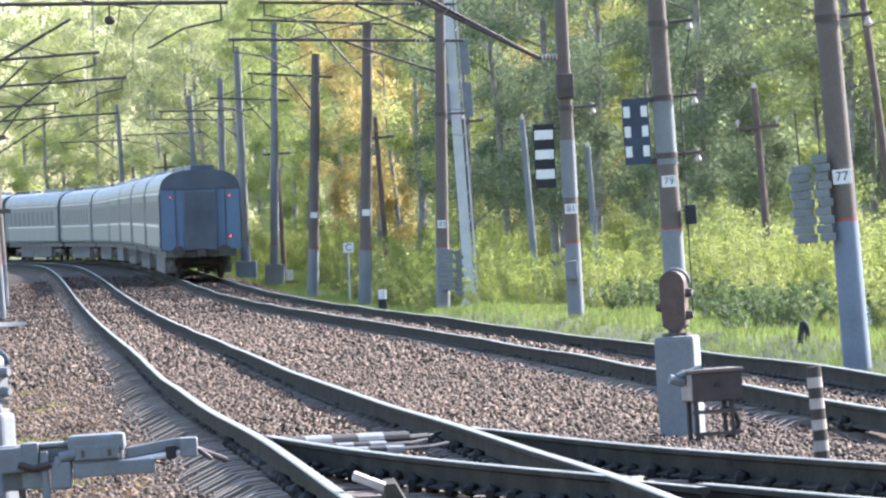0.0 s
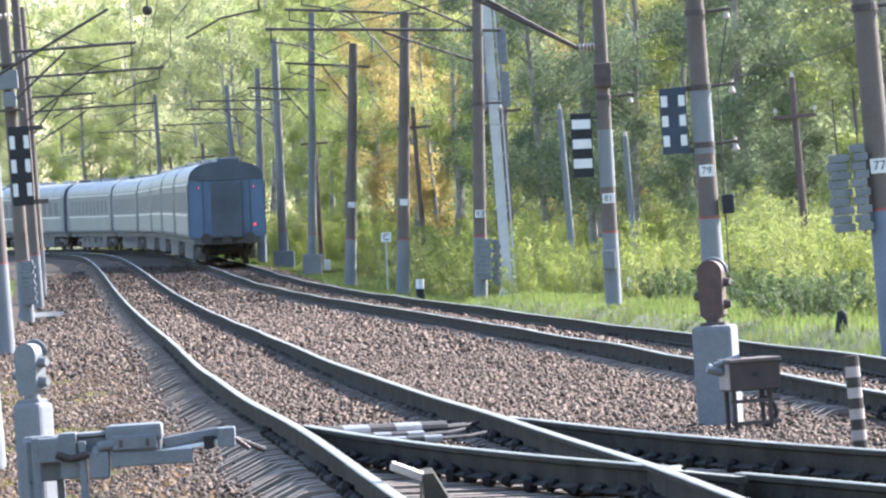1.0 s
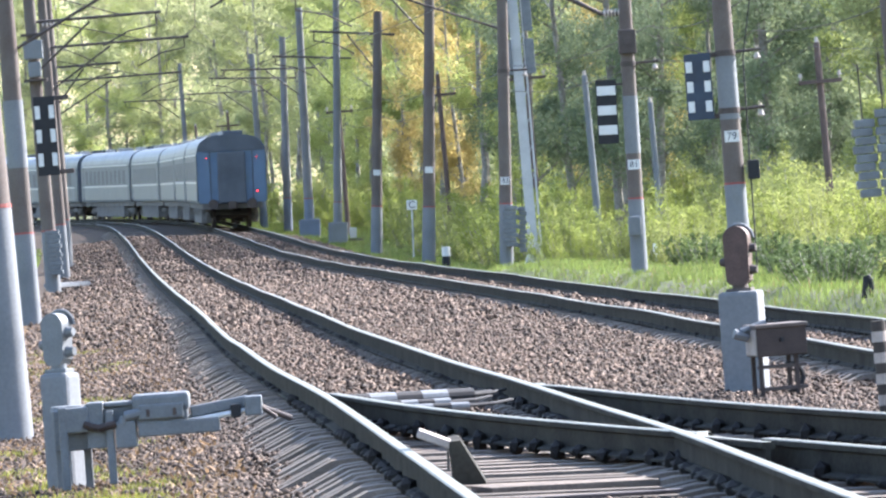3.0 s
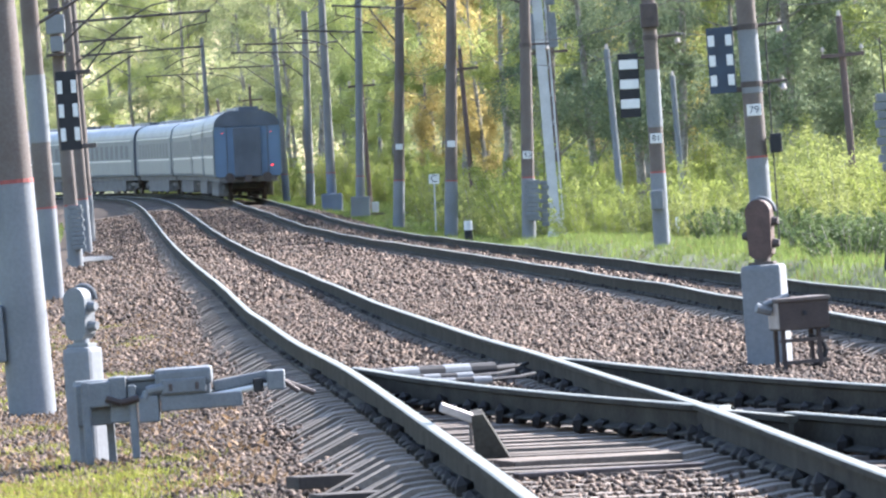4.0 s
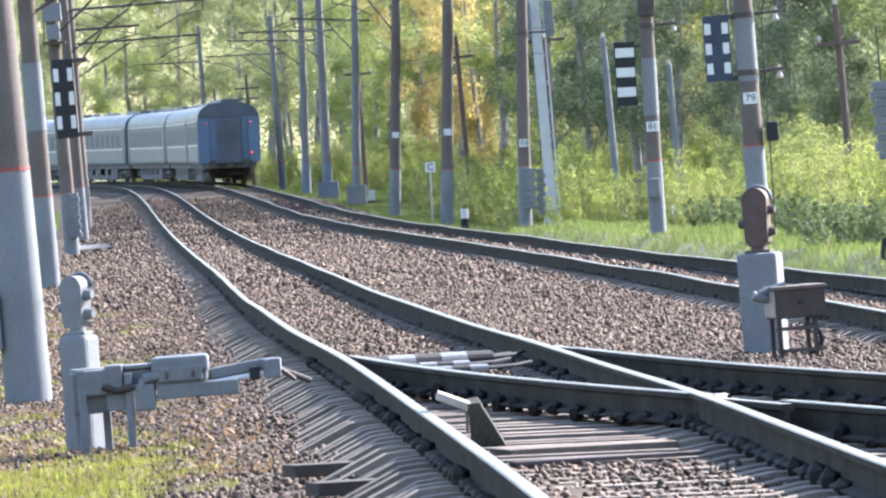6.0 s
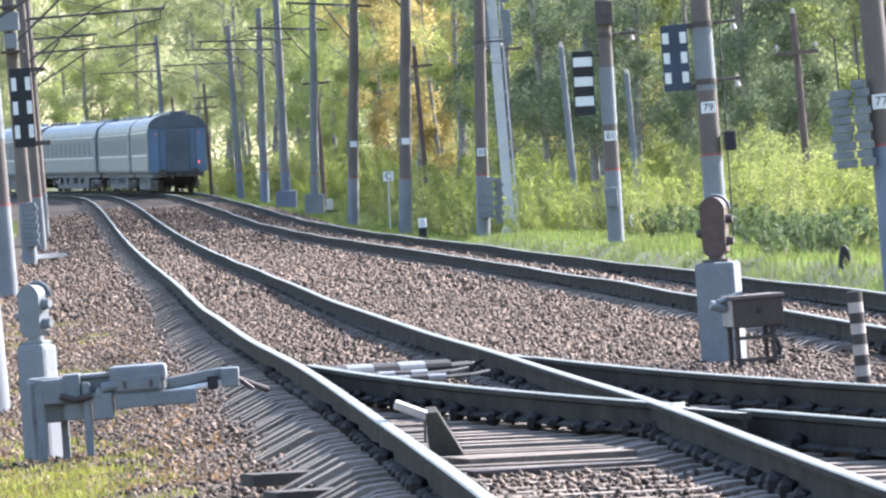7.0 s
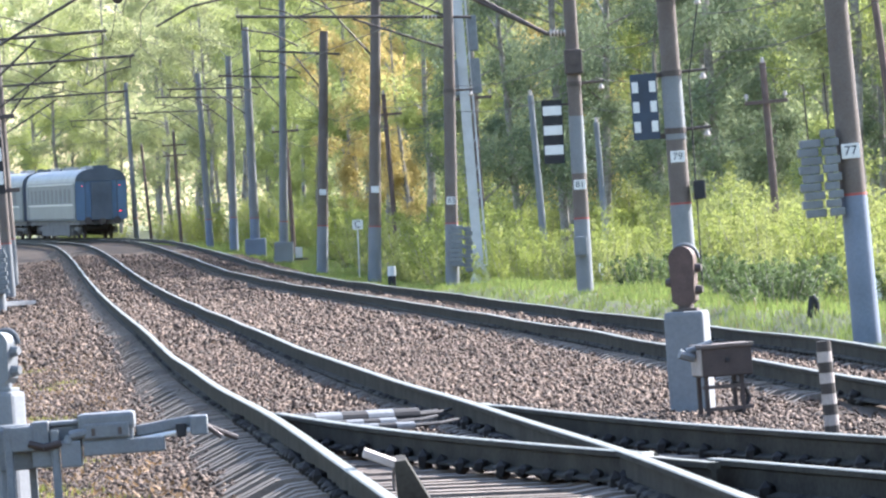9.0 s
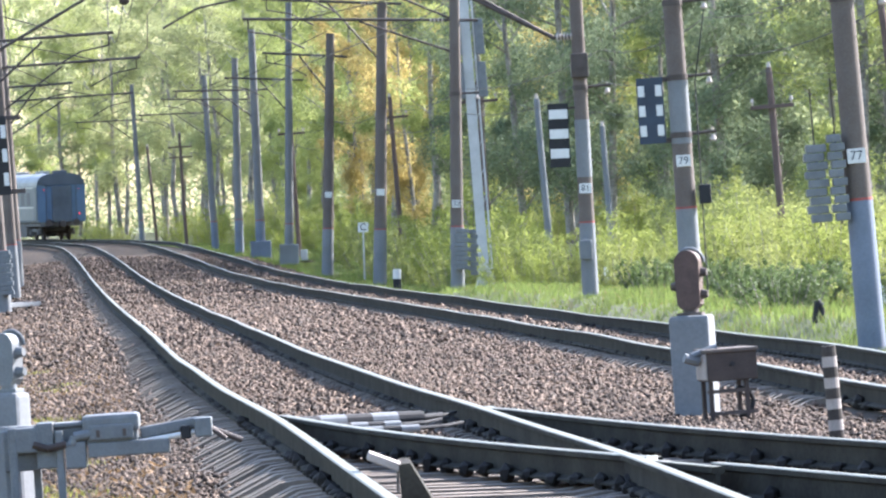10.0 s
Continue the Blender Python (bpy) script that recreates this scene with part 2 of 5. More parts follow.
# ---------------------------------------------------------------- the ground, one sheet
def build_ground():
    cols = sorted(set([-2500, -900, -300, -120, -60, -40, -28, -20, -15, -12, -10] + list(np.arange(-9, 9.01, 0.3)) + [10, 12, 15, 20, 28, 40, 60, 120, 300, 900, 2500]))
    rows = [-600, -150, -40, -10] + list(np.arange(0, 30, 5)) + list(np.arange(30, 200, 1.0)) + list(np.arange(200, 531, 4.0)) + [560, 620, 760, 1100, 2000, 4500]
    verts, faces, idx = [], [], []
    for y in rows:
        yy = min(max(y, 0), 530)
        mid = (a_x(yy) + c_x(yy)) / 2
        for o in cols:
            x = mid + o
            z = ground_z(x, y)
            if abs(o) < 60 and 0 <= y <= 540:
                z += 0.04 * noise.noise((x * 1.3, y * 0.8, 0)) + 0.012 * noise.noise((x * 6, y * 5, 3))
            verts.append((x, y, z))
    n = len(cols)
    for j in range(len(rows) - 1):
        for i in range(n - 1):
            faces.append((j * n + i, j * n + i + 1, j * n + n + i + 1, j * n + n + i))
            o = (cols[i] + cols[i + 1]) / 2
            idx.append(1 if -7.6 < o < 4.1 else 0)
    me = bpy.data.meshes.new("ground")
    me.from_pydata(verts, [], faces)
    me.materials.append(M_SOIL)
    me.materials.append(M_BED)
    me.polygons.foreach_set("material_index", idx)
    me.polygons.foreach_set("use_smooth", [True] * len(faces))
    return tagged(new("ground", me), "grassy soil with a grey-brown ballast bed under two railway lines", "ground", kind="structure")


ground = build_ground()


# ---------------------------------------------------------------- rails
PROFILE = [(-0.075, -0.18), (0.075, -0.18), (0.075, -0.168), (0.012, -0.15), (0.012, -0.045), (0.037, -0.034), (0.037, -0.006), (0.028, 0.0),
           (-0.028, 0.0), (-0.037, -0.006), (-0.037, -0.034), (-0.012, -0.045), (-0.012, -0.15), (-0.075, -0.168)]


def rail_mesh(points, name, parent, label):
    """A rail swept along points (x, y, z of the running surface); the worn head shines."""
    verts, faces, idx = [], [], []
    n = len(PROFILE)
    for k, p in enumerate(points):
        a, b = points[max(k - 1, 0)], points[min(k + 1, len(points) - 1)]
        d = Vector((b[0] - a[0], b[1] - a[1], 0)).normalized()
        s = Vector((d.y, -d.x, 0))
        verts += [(p[0] + s.x * u, p[1] + s.y * u, p[2] + v) for u, v in PROFILE]
    for k in range(len(points) - 1):
        for i in range(n):
            j = (i + 1) % n
            faces.append((k * n + i, k * n + j, k * n + n + j, k * n + n + i))
            idx.append(1 if i in (7, 8) else 0)
    faces.append(tuple(range(n)))
    faces.append(tuple(reversed(range(len(verts) - n, len(verts)))))
    idx += [0, 0]
    me = bpy.data.meshes.new(name)
    me.from_pydata(verts, [], faces)
    me.materials.append(M_RAIL)
    me.materials.append(M_SHINE)
    me.polygons.foreach_set("material_index", idx)
    ob = new(name, me)
    ob.parent = parent
    return tagged(ob, label)


def line_points(xs, side, y0, y1, wobble):
    out = []
    for y in list(np.arange(y0, min(y1, 200), 1.0)) + list(np.arange(max(y0, 200), y1 + 0.1, 3.0)):
        h = radians(heading(xs, y))
        x = float(np.interp(y, FINE, xs))
        z = rail_z(y) + wobble * 0.02 * noise.noise((y * 0.09, side, wobble))
        out.append((x + side * 0.795 * math.cos(h), y + side * 0.795 * math.sin(h), z))
    return out


track_a = empty("railway_track", Matrix(), "railway track with rusty rails on concrete sleepers, curving away through a turnout", "track", kind="structure")
track_c = empty("railway_track", Matrix(), "railway track with rusty rails on concrete sleepers in ballast, curving away", "track", kind="structure")
for side in (-1, 1):
    rail_mesh(line_points(AX, side, 14, 525, 1.0), "rail", track_a, "rusty steel rail with a polished head")
    rail_mesh(line_points(CX, side, 14, 525, 1.5), "rail", track_c, "rusty steel rail with a polished head")

# the branch that leaves the first line towards the camera's right
turnout = empty("turnout_branch", Matrix(), "diverging branch rails of a turnout with point blades and a crossing", "turnout", kind="structure")
ys = np.arange(14, 50.6, 0.6)
sm = np.convolve(np.pad([branch_x(y) for y in ys], 4, mode="reflect", reflect_type="odd"), np.ones(9) / 9, "valid")
left_rail = [(x, y, rail_z(y) + 0.004) for x, y in zip(sm, ys)]
gap = [p for p in left_rail if p[1] < 37.3]
rail_mesh([p for p in left_rail if p[1] > 37.7], "point_blade", turnout, "dark point blade with a bright worn edge")
rail_mesh(gap, "rail", turnout, "rusty steel rail with a polished head")
right_rail = []
for k, (x, y, z) in enumerate(left_rail):
    a, b = left_rail[max(k - 1, 0)], left_rail[min(k + 1, len(left_rail) - 1)]
    d = Vector((b[0] - a[0], b[1] - a[1], 0)).normalized()
    right_rail.append((x + d.y * 1.57, y - d.x * 1.57 + 0.35, z))
right_rail = [(min(x, a_x(y) + 0.86) if y > 50 else x, y, z) for x, y, z in right_rail]
rail_mesh(right_rail, "rail", turnout, "rusty steel rail with a polished head")
# wing and check rails by the crossing
rail_mesh([(1.66, 38.3, rail_z(38) + 0.004), (1.62, 37.6, rail_z(38) + 0.004), (1.78, 36.8, rail_z(37) + 0.004), (1.92, 36.2, rail_z(37) + 0.004)], "wing_rail", turnout, "short wing rail with a polished head")
guard = bmesh.new()
box(guard, 0.14, 37.6, 0.105, 0.19, 0.4, 0.045, 0.008, Matrix.Translation((0.14, 37.6, 0.105)) @ Matrix.Rotation(radians(22), 4, "Y") @ Matrix.Translation((-0.14, -37.6, -0.105)))
box(guard, 0.215, 37.6, 0.01, 0.014, 0.1, 0.16, 0.004)
part("guard_plate", guard, M_POSTWH, turnout, "worn cream-painted guard plate by the check rail")
guard = bmesh.new()
corners = [(0.22, 0.09), (0.285, 0.095), (0.43, -0.16), (0.24, -0.16)]
ring = [[guard.verts.new((x, y, z)) for x, z in corners] for y in (37.4, 38.3)]
guard.faces.new(ring[0])
guard.faces.new(ring[1][::-1])
for k in range(4):
    guard.faces.new((ring[0][k - 1], ring[1][k - 1], ring[1][k], ring[0][k]))
bmesh.ops.recalc_face_normals(guard, faces=guard.faces)
part("check_rail_ramp", guard, M_RAIL, turnout, "dark rusty ramp of the check rail")


# ---------------------------------------------------------------- sleepers
def sleeper_mesh(length, flat=False):
    """A pretensioned sleeper: low middle, raised rail seats, ends that fall away."""
    h = length / 2
    if flat:
        top = [(-1.36, -0.36), (-1.04, -0.2), (-0.93, -0.186), (-0.66, -0.186), (-0.5, -0.215), (0.5, -0.215), (0.66, -0.186), (2 * h - 1.36, -0.19)]
    else:
        top = [(-h, -0.35), (-1.04, -0.2), (-0.93, -0.186), (-0.66, -0.186), (-0.5, -0.24), (0.5, -0.24), (0.66, -0.186), (0.93, -0.186), (1.04, -0.2), (h, -0.35)]
    bm = bmesh.new()
    rows = [[bm.verts.new((x, y, z if abs(y) < 0.12 else z - 0.16)) for x, z in top] for y in (-0.15, -0.1, 0.1, 0.15)]
    for r in range(3):
        for i in range(len(top) - 1):
            bm.faces.new((rows[r][i], rows[r][i + 1], rows[r + 1][i + 1], rows[r + 1][i]))
    bm.faces.new([rows[r][0] for r in (3, 2, 1, 0)])
    bm.faces.new([rows[r][-1] for r in (0, 1, 2, 3)])
    bmesh.ops.recalc_face_normals(bm, faces=bm.faces)
    return mesh_of(bm, M_SLEEP, "sleeper")


SLEEPER = sleeper_mesh(2.7)
BEARERS = [sleeper_mesh(2.9 + 0.25 * i, True) for i in range(9)]


def lay_sleepers():
    rng = random.Random(4)
    far = bmesh.new()
    for parent, xs, y0, y1 in ((track_a, AX, 50.5, 112), (track_c, CX, 58, 130)):
        y = y0
        while y < 330:
            m = pose(float(np.interp(y, FINE, xs)) + rng.uniform(-0.03, 0.03), y, rail_z(y) + rng.uniform(-0.008, 0.004), 0, 0, heading(xs, y) + rng.uniform(-0.8, 0.8))
            if y < y1:
                ob = new("sleeper", SLEEPER)
                ob.parent, ob.matrix_basis = parent, m
            else:
                k = len(far.verts)
                far.from_mesh(SLEEPER)
                far.verts.ensure_lookup_table()
                bmesh.ops.transform(far, matrix=m, verts=far.verts[k:])
            y += 0.56
        tagged(part("far_sleepers", far, M_SLEEP, parent, "concrete sleepers half sunk in ballast"), kind="stuff")
        far = bmesh.new()
    far.free()
    y = 20.0
    while y < 50.2:
        wide = max(0.0, branch_x(y) + 1.57 - (a_x(y) + 0.795))
        me = BEARERS[min(8, int(wide / 0.25))]
        ob = new("bearer", me)
        ob.parent = turnout
        ob.matrix_basis = pose(a_x(y) + rng.uniform(-0.04, 0.04), y, rail_z(y) + rng.uniform(-0.01, 0.005), 0, 0, heading(AX, y) + 1.5)
        y += 0.56


lay_sleepers()


def clip_lump(bm, m, jit, big=1.0):
    """A greasy clip with its bolt: a rounded lump against the rail's web."""
    m = m @ Matrix.Translation((0, jit.uniform(-0.1, 0.1), jit.uniform(-0.03, 0.0)))
    bmesh.ops.create_icosphere(bm, subdivisions=1, radius=1, matrix=m @ Matrix.Diagonal((0.055 * big, 0.12 * big * jit.uniform(0.6, 1.4), 0.05 * big * jit.uniform(0.6, 1.7), 1)))
    bmesh.ops.create_icosphere(bm, subdivisions=1, radius=1, matrix=m @ Matrix.Translation((0, 0.26, -0.02)) @ Matrix.Diagonal((0.05 * big, 0.16 * big, 0.03 * big * jit.uniform(0.6, 1.5), 1)))


def lay_fastenings():
    """Clips and baseplates beside each rail, one strewn mesh for each line."""
    jit = random.Random(3)
    for parent, xs, y0, sides in ((track_a, AX, 30, (-0.795, 0.795)), (track_c, CX, 55, (-0.795, 0.795))):
        bm = bmesh.new()
        y = y0
        while y < 110:
            for s in sides:
                for q in (-0.055, 0.055):
                    x = float(np.interp(y, FINE, xs)) + s + q
                    clip_lump(bm, pose(x, y, rail_z(y) - 0.165, 0, 14 * q / abs(q), heading(xs, y)), jit, 1.0 if y < 56 else 0.55)
            y += 0.56
        tagged(part("rail_clips", bm, M_CLIP, parent, "dark oily rail fastenings"), kind="stuff")
    bm = bmesh.new()
    for pts in (left_rail, right_rail):
        y = 30.0
        while y < 50:
            x = np.interp(y, [p[1] for p in pts], [p[0] for p in pts])
            for q in (-0.055, 0.055):
                clip_lump(bm, pose(x + q, y, rail_z(y) - 0.15, 0, 10 * q / abs(q)), jit)
            y += 0.56
    tagged(part("rail_clips", bm, M_CLIP, turnout, "dark oily rail fastenings"), kind="stuff")


lay_fastenings()


# ---------------------------------------------------------------- ballast stones
def stones_mesh(name, zones, base, tri, seed):
    """Crushed stone strewn over the bed, clear of the rails and mostly of the sleepers."""
    rng = np.random.default_rng(seed)
    k = len(base)
    spots = []
    for y0, y1, per, size in zones:
        n = int((y1 - y0) * 11 * per)
        y = rng.uniform(y0, y1, n)
        a, c = np.interp(y, FINE, AX), np.interp(y, FINE, CX)
        x = a - 3.6 + rng.uniform(0, 1, n) * (c - a + 6.2)
        da, dc = np.abs(x - a), np.abs(x - c)
        near_line = np.minimum(da, dc)
        under = np.minimum(np.abs(da - 0.795), np.abs(dc - 0.795)) < 0.14
        thin = (near_line < 1.4) & (rng.random(n) < np.where(near_line < 0.7, np.where(y > 50, 0.08, 0.35), np.where(near_line > 1.22, np.where(y > 46, 0.2, 0.55), np.where(y > 46, 0.78, 0.72))))
        bx = np.interp(y, BRANCH_Y, BRANCH_X)
        points = (y > 34.9) & (y < 50) & (x > a - 1.2) & (x < bx + 2.0) & (x < a + 3) & (rng.random(n) < 0.92)
        keep = ~under & ~thin & ~points
        spots.append((x[keep], y[keep], np.full(keep.sum(), size)))
    x, y, s = (np.concatenate([q[i] for q in spots]) for i in range(3))
    n = len(x)
    s = s * rng.uniform(0.5, 1.4, n)
    z = np.array([ground_z(u, v) for u, v in zip(x, y)]) + s * rng.uniform(-0.1, 0.8, n)
    v = base[None] * (s[:, None, None] * rng.uniform(0.55, 1.2, (n, k, 3))) + rng.normal(0, 0.18, (n, k, 3)) * s[:, None, None]
    ang, til = rng.uniform(0, 6.283, n)[:, None], rng.uniform(-0.9, 0.9, n)[:, None]
    vy, vz = v[:, :, 1] * np.cos(til) - v[:, :, 2] * np.sin(til), v[:, :, 1] * np.sin(til) + v[:, :, 2] * np.cos(til)
    vx = v[:, :, 0]
    out = np.stack([vx * np.cos(ang) - vy * np.sin(ang) + x[:, None], vx * np.sin(ang) + vy * np.cos(ang) + y[:, None], vz * 0.85 + z[:, None]], -1)
    faces = (tri[None] + k * np.arange(n)[:, None, None]).reshape(-1, 3)
    me = bpy.data.meshes.new(name)
    me.vertices.add(n * k)
    me.vertices.foreach_set("co", out.reshape(-1).astype(np.float32))
    me.loops.add(len(faces) * 3)
    me.loops.foreach_set("vertex_index", faces.reshape(-1).astype(np.int32))
    me.polygons.add(len(faces))
    me.polygons.foreach_set("loop_start", np.arange(0, len(faces) * 3, 3, dtype=np.int32))
    me.update(calc_edges=True)
    me.materials.append(M_STONE)
    tagged(new(name, me), "loose brown-grey crushed stone ballast round the sleepers", "ballast", kind="stuff")


def strew_stones():
    eight = np.array([(1, 0, 0), (-1, 0, 0), (0, 1, 0), (0, -1, 0), (0, 0, 1), (0, 0, -1)], float)
    eight_f = np.array([(0, 2, 4), (2, 1, 4), (1, 3, 4), (3, 0, 4), (2, 0, 5), (1, 2, 5), (3, 1, 5), (0, 3, 5)])
    four = np.array([(1, 0, -0.4), (-0.6, 0.9, -0.4), (-0.6, -0.9, -0.4), (0, 0, 1)], float)
    four_f = np.array([(0, 1, 3), (1, 2, 3), (2, 0, 3), (0, 2, 1)])
    stones_mesh("ballast_stones", ((30, 60, 330, 0.0225),), eight, eight_f, 7)
    stones_mesh("ballast_stones", ((60, 100, 190, 0.031), (100, 160, 62, 0.05), (160, 300, 24, 0.06)), four, four_f, 8)


strew_stones()


# ---------------------------------------------------------------- catenary masts
def level_bracket(thing, side, reach, z, joint, drop, tail=0.0, rise=0.1):
    """A level tube over the line, with a drop piece, a bent steady arm, a strut, a stay and an insulator."""
    end = side * reach
    bm = bmesh.new()
    rod(bm, (-side * tail, 0, z + 0.1 - rise), (end, 0, z + 0.1), 0.04, n=8)
    part("bracket_tube", bm, M_STEEL, thing, "dark level bracket tube")
    bm = bmesh.new()
    rod(bm, (side * 0.1, 0, z + 0.9), (end * 0.7, 0, z + 0.1), 0.016, n=6)
    part("stay_rod", bm, M_STEEL, thing, "thin stay rod")
    bm = bmesh.new()
    rod(bm, (side * 0.1, 0, z - drop), (side * joint, 0, z), 0.03, n=8)
    part("strut", bm, M_STEEL, thing, "dark diagonal strut")
    bm = bmesh.new()
    a = end - side * 0.15
    for p, q in (((a, 0, z + 0.1), (a, 0, z - 0.25)), ((a, 0, z - 0.23), (a - side * 0.75, 0, z - 0.34)), ((a - side * 0.75, 0, z - 0.34), (a - side * 1.45, 0, z - 0.68))):
        rod(bm, p, q, 0.022, n=6)
    part("steady_arm", bm, M_STEEL, thing, "bent steady arm")
    bm = bmesh.new()
    for k in range(4):
        rod(bm, (side * (0.3 + 0.1 * k), 0, z + 0.01), (side * (0.34 + 0.1 * k), 0, z + 0.01), 0.065, 0.04, n=10)
    part("insulator", bm, M_CERAM, thing, "ribbed porcelain insulator")


def raked_bracket(thing, reach, z, depth=1.7):
    """Two stout tubes that rise over the line from one clamp, with an insulator."""
    for name, dz, r, label in (("bracket_tube", 0.0, 0.045, "stout raked bracket tube"), ("stay_tube", 0.16, 0.035, "raked stay tube")):
        bm = bmesh.new()
        rod(bm, (-0.5, 0, z - depth), (-reach, 0, z + dz), r, n=8)
        rod(bm, (-0.1, 0, z - depth - 0.02), (-0.52, 0, z - depth), r, n=8)
        part(name, bm, M_STEEL, thing, label)
    bm = bmesh.new()
    for k in range(5):
        rod(bm, (-0.12 - 0.07 * k, 0, z - depth), (-0.16 - 0.07 * k, 0, z - depth), 0.09, 0.05, n=10)
    part("insulator", bm, M_CERAM, thing, "ribbed porcelain insulator")


def mast(x, y, z, height, lean, r0, white=1.6, text="", toward=-1, reach=3.6, arm_z=7.4, drop=1.2, rise=0.1, paint=None, plate_z=2.6, side_arms=(), base_block=False, turn=0.0, shaft=None):
    m = empty("catenary_mast", pose(x, y, z, 0, -lean, turn), "tapered brown-grey concrete catenary mast with a whitewashed foot", "mast", "catenary masts beside the line")
    r = lambda h: r0 * (1 - 0.032 * h)
    bm = bmesh.new()
    rod(bm, (0, 0, white), (0, 0, height), r(white), r(height), 20)
    part("shaft", bm, shaft or M_CONC, m, smooth=True)
    bm = bmesh.new()
    rod(bm, (0, 0, -0.5), (0, 0, white), r(-0.5) + 0.004, r(white) + 0.004, 20)
    part("painted_foot", bm, paint or M_WHITE, m, "whitewashed mast foot", smooth=True)
    if base_block:
        bm = bmesh.new()
        box(bm, 0, 0, 0.1, 4.2 * r0, 3.6 * r0, 1.2, 0.05)
        part("base_block", bm, paint or M_WHITE, m, "whitewashed concrete base block")
    bm = bmesh.new()
    rod(bm, (0, 0, white - 0.005), (0, 0, white + 0.03), r(white) + 0.008, r(white) + 0.007, 20)
    part("red_band", bm, M_RED, m, "thin red paint band")
    if text is not None:
        bm = bmesh.new()
        box(bm, 0, -r(plate_z) - 0.012, plate_z, 0.25, 0.015, 0.2, 0.004)
        pl = part("number_plate", bm, M_SIGNWH, m, "small white mast number plate")
        if text:
            lettering(text, 0.18, M_NAVY, pl, pose(0, -r(plate_z) - 0.022, plate_z, 90))
    if toward and arm_z:
        level_bracket(m, toward, reach, arm_z, 0.45 * reach, drop, 0.0 if toward > 0 else 0.6, rise)
    for h, d in side_arms:
        bm = bmesh.new()
        rod(bm, (-0.1 * d, 0, h), (d * 0.62, 0, h + 0.03), 0.028, n=8)
        rod(bm, (0, 0, h - 0.05), (0, 0, h + 0.05), r(h) + 0.02, n=16)
        part("side_arm", bm, M_STEEL, m, "short dark steel side arm with a clamp")
        bm = bmesh.new()
        rod(bm, (d * 0.55, 0, h + 0.02), (d * 0.55, 0, h + 0.1), 0.02, 0.02, n=10)
        rod(bm, (d * 0.55, 0, h - 0.02), (d * 0.55, 0, h - 0.11), 0.025, 0.06, n=12)
        rod(bm, (d * 0.55, 0, h - 0.11), (d * 0.55, 0, h - 0.14), 0.07, 0.05, n=12)
        part("insulator", bm, M_CERAM, m, "white bell insulator")
    return m


def weights(thing, x, y, z0, count, w=0.3):
    """A stack of concrete tension weights hung beside a mast."""
    for k in range(count):
        bm = bmesh.new()
        box(bm, x + 0.02 * (-1) ** k, y, z0 + k * 0.118, w, w * 0.8, 0.112, 0.016)
        part("weight_block", bm, M_GREYP, thing, "grey concrete weight block")
    bm = bmesh.new()
    rod(bm, (x, y, z0 - 0.1), (x, y, z0 + count * 0.118 + 0.7), 0.012, n=6)
    part("weight_rod", bm, M_STEEL, thing)


def dotted_board(thing, x, y, z, w, h, label, face=M_NAVY):
    """A dark board with two columns of three white rectangles."""
    bm = bmesh.new()
    box(bm, x, y, z, w, 0.03, h, 0.006)
    b = part("signal_board", bm, face, thing, label)
    for i in (-1, 1):
        for j in (-1, 0, 1):
            bm = bmesh.new()
            box(bm, x + i * w * 0.33, y - 0.02, z + j * h * 0.3, w * 0.24, 0.012, h * 0.165, 0.002)
            part("white_patch", bm, M_SIGNWH, b, "white rectangle")
    for q in (-0.46, 0.47):
        bm = bmesh.new()
        box(bm, x + w * 0.62, y + 0.1, z + q * h, w * 1.1, 0.06, 0.09, 0.01)
        part("board_bracket", bm, M_STEEL, thing)


E0 = rail_z
m77 = mast(7.02, 91.7, -0.75, 11.0, 3.2, 0.19, 2.25, "77", arm_z=8.6, plate_z=2.85, side_arms=((5.0, 1),), paint=M_BLUEWH)
weights(m77, -0.55, -0.05, 2.05, 9, 0.28)
weights(m77, -0.27, -0.16, 2.05, 10, 0.2)
m79 = mast(5.92, 117.8, -0.65, 10.6, 2.1, 0.195, 2.12, "79", arm_z=8.8, plate_z=2.95, side_arms=((4.4, 1), (3.4, 1), (5.7, 1)))
bm = bmesh.new()
rod(bm, (0, 0, 3.25), (0, 0, 4.35), 0.182, 0.176, 20)
part("white_sleeve", bm, M_WHITE, m79, "whitewashed band round the shaft", smooth=True)
dotted_board(m79, -0.5, -0.1, 3.85, 0.46, 1.15, "dark blue board with two columns of white rectangles")
bm = bmesh.new()
box(bm, 0.34, -0.1, 2.35, 0.2, 0.26, 0.34, 0.03)
part("terminal_box", bm, M_BLACK, m79, "small black terminal box")
bm = bmesh.new()
rod(bm, (0.55, 0, 5.6), (0.3, -0.05, 4.3), 0.012, n=6)
rod(bm, (0.3, -0.05, 4.3), (0.27, -0.1, 0.6), 0.014, n=6)
part("hanging_cable", bm, M_BLACK, m79, "black cable down the mast")
m81 = mast(4.84, 137.9, -0.5, 10.4, 1.0, 0.165, 1.75, "81", arm_z=0, plate_z=2.45, side_arms=((4.5, 1),))
bm = bmesh.new()
rod(bm, (0, 0, 2.68), (0, 0, 3.85), 0.156, 0.151, 20)
part("white_sleeve", bm, M_WHITE, m81, "whitewashed band round the shaft", smooth=True)
bm = bmesh.new()
box(bm, -0.48, -0.05, 3.55, 0.42, 0.03, 1.3, 0.006)
brd = part("warning_board", bm, M_BLACK, m81, "black board with three white bars")
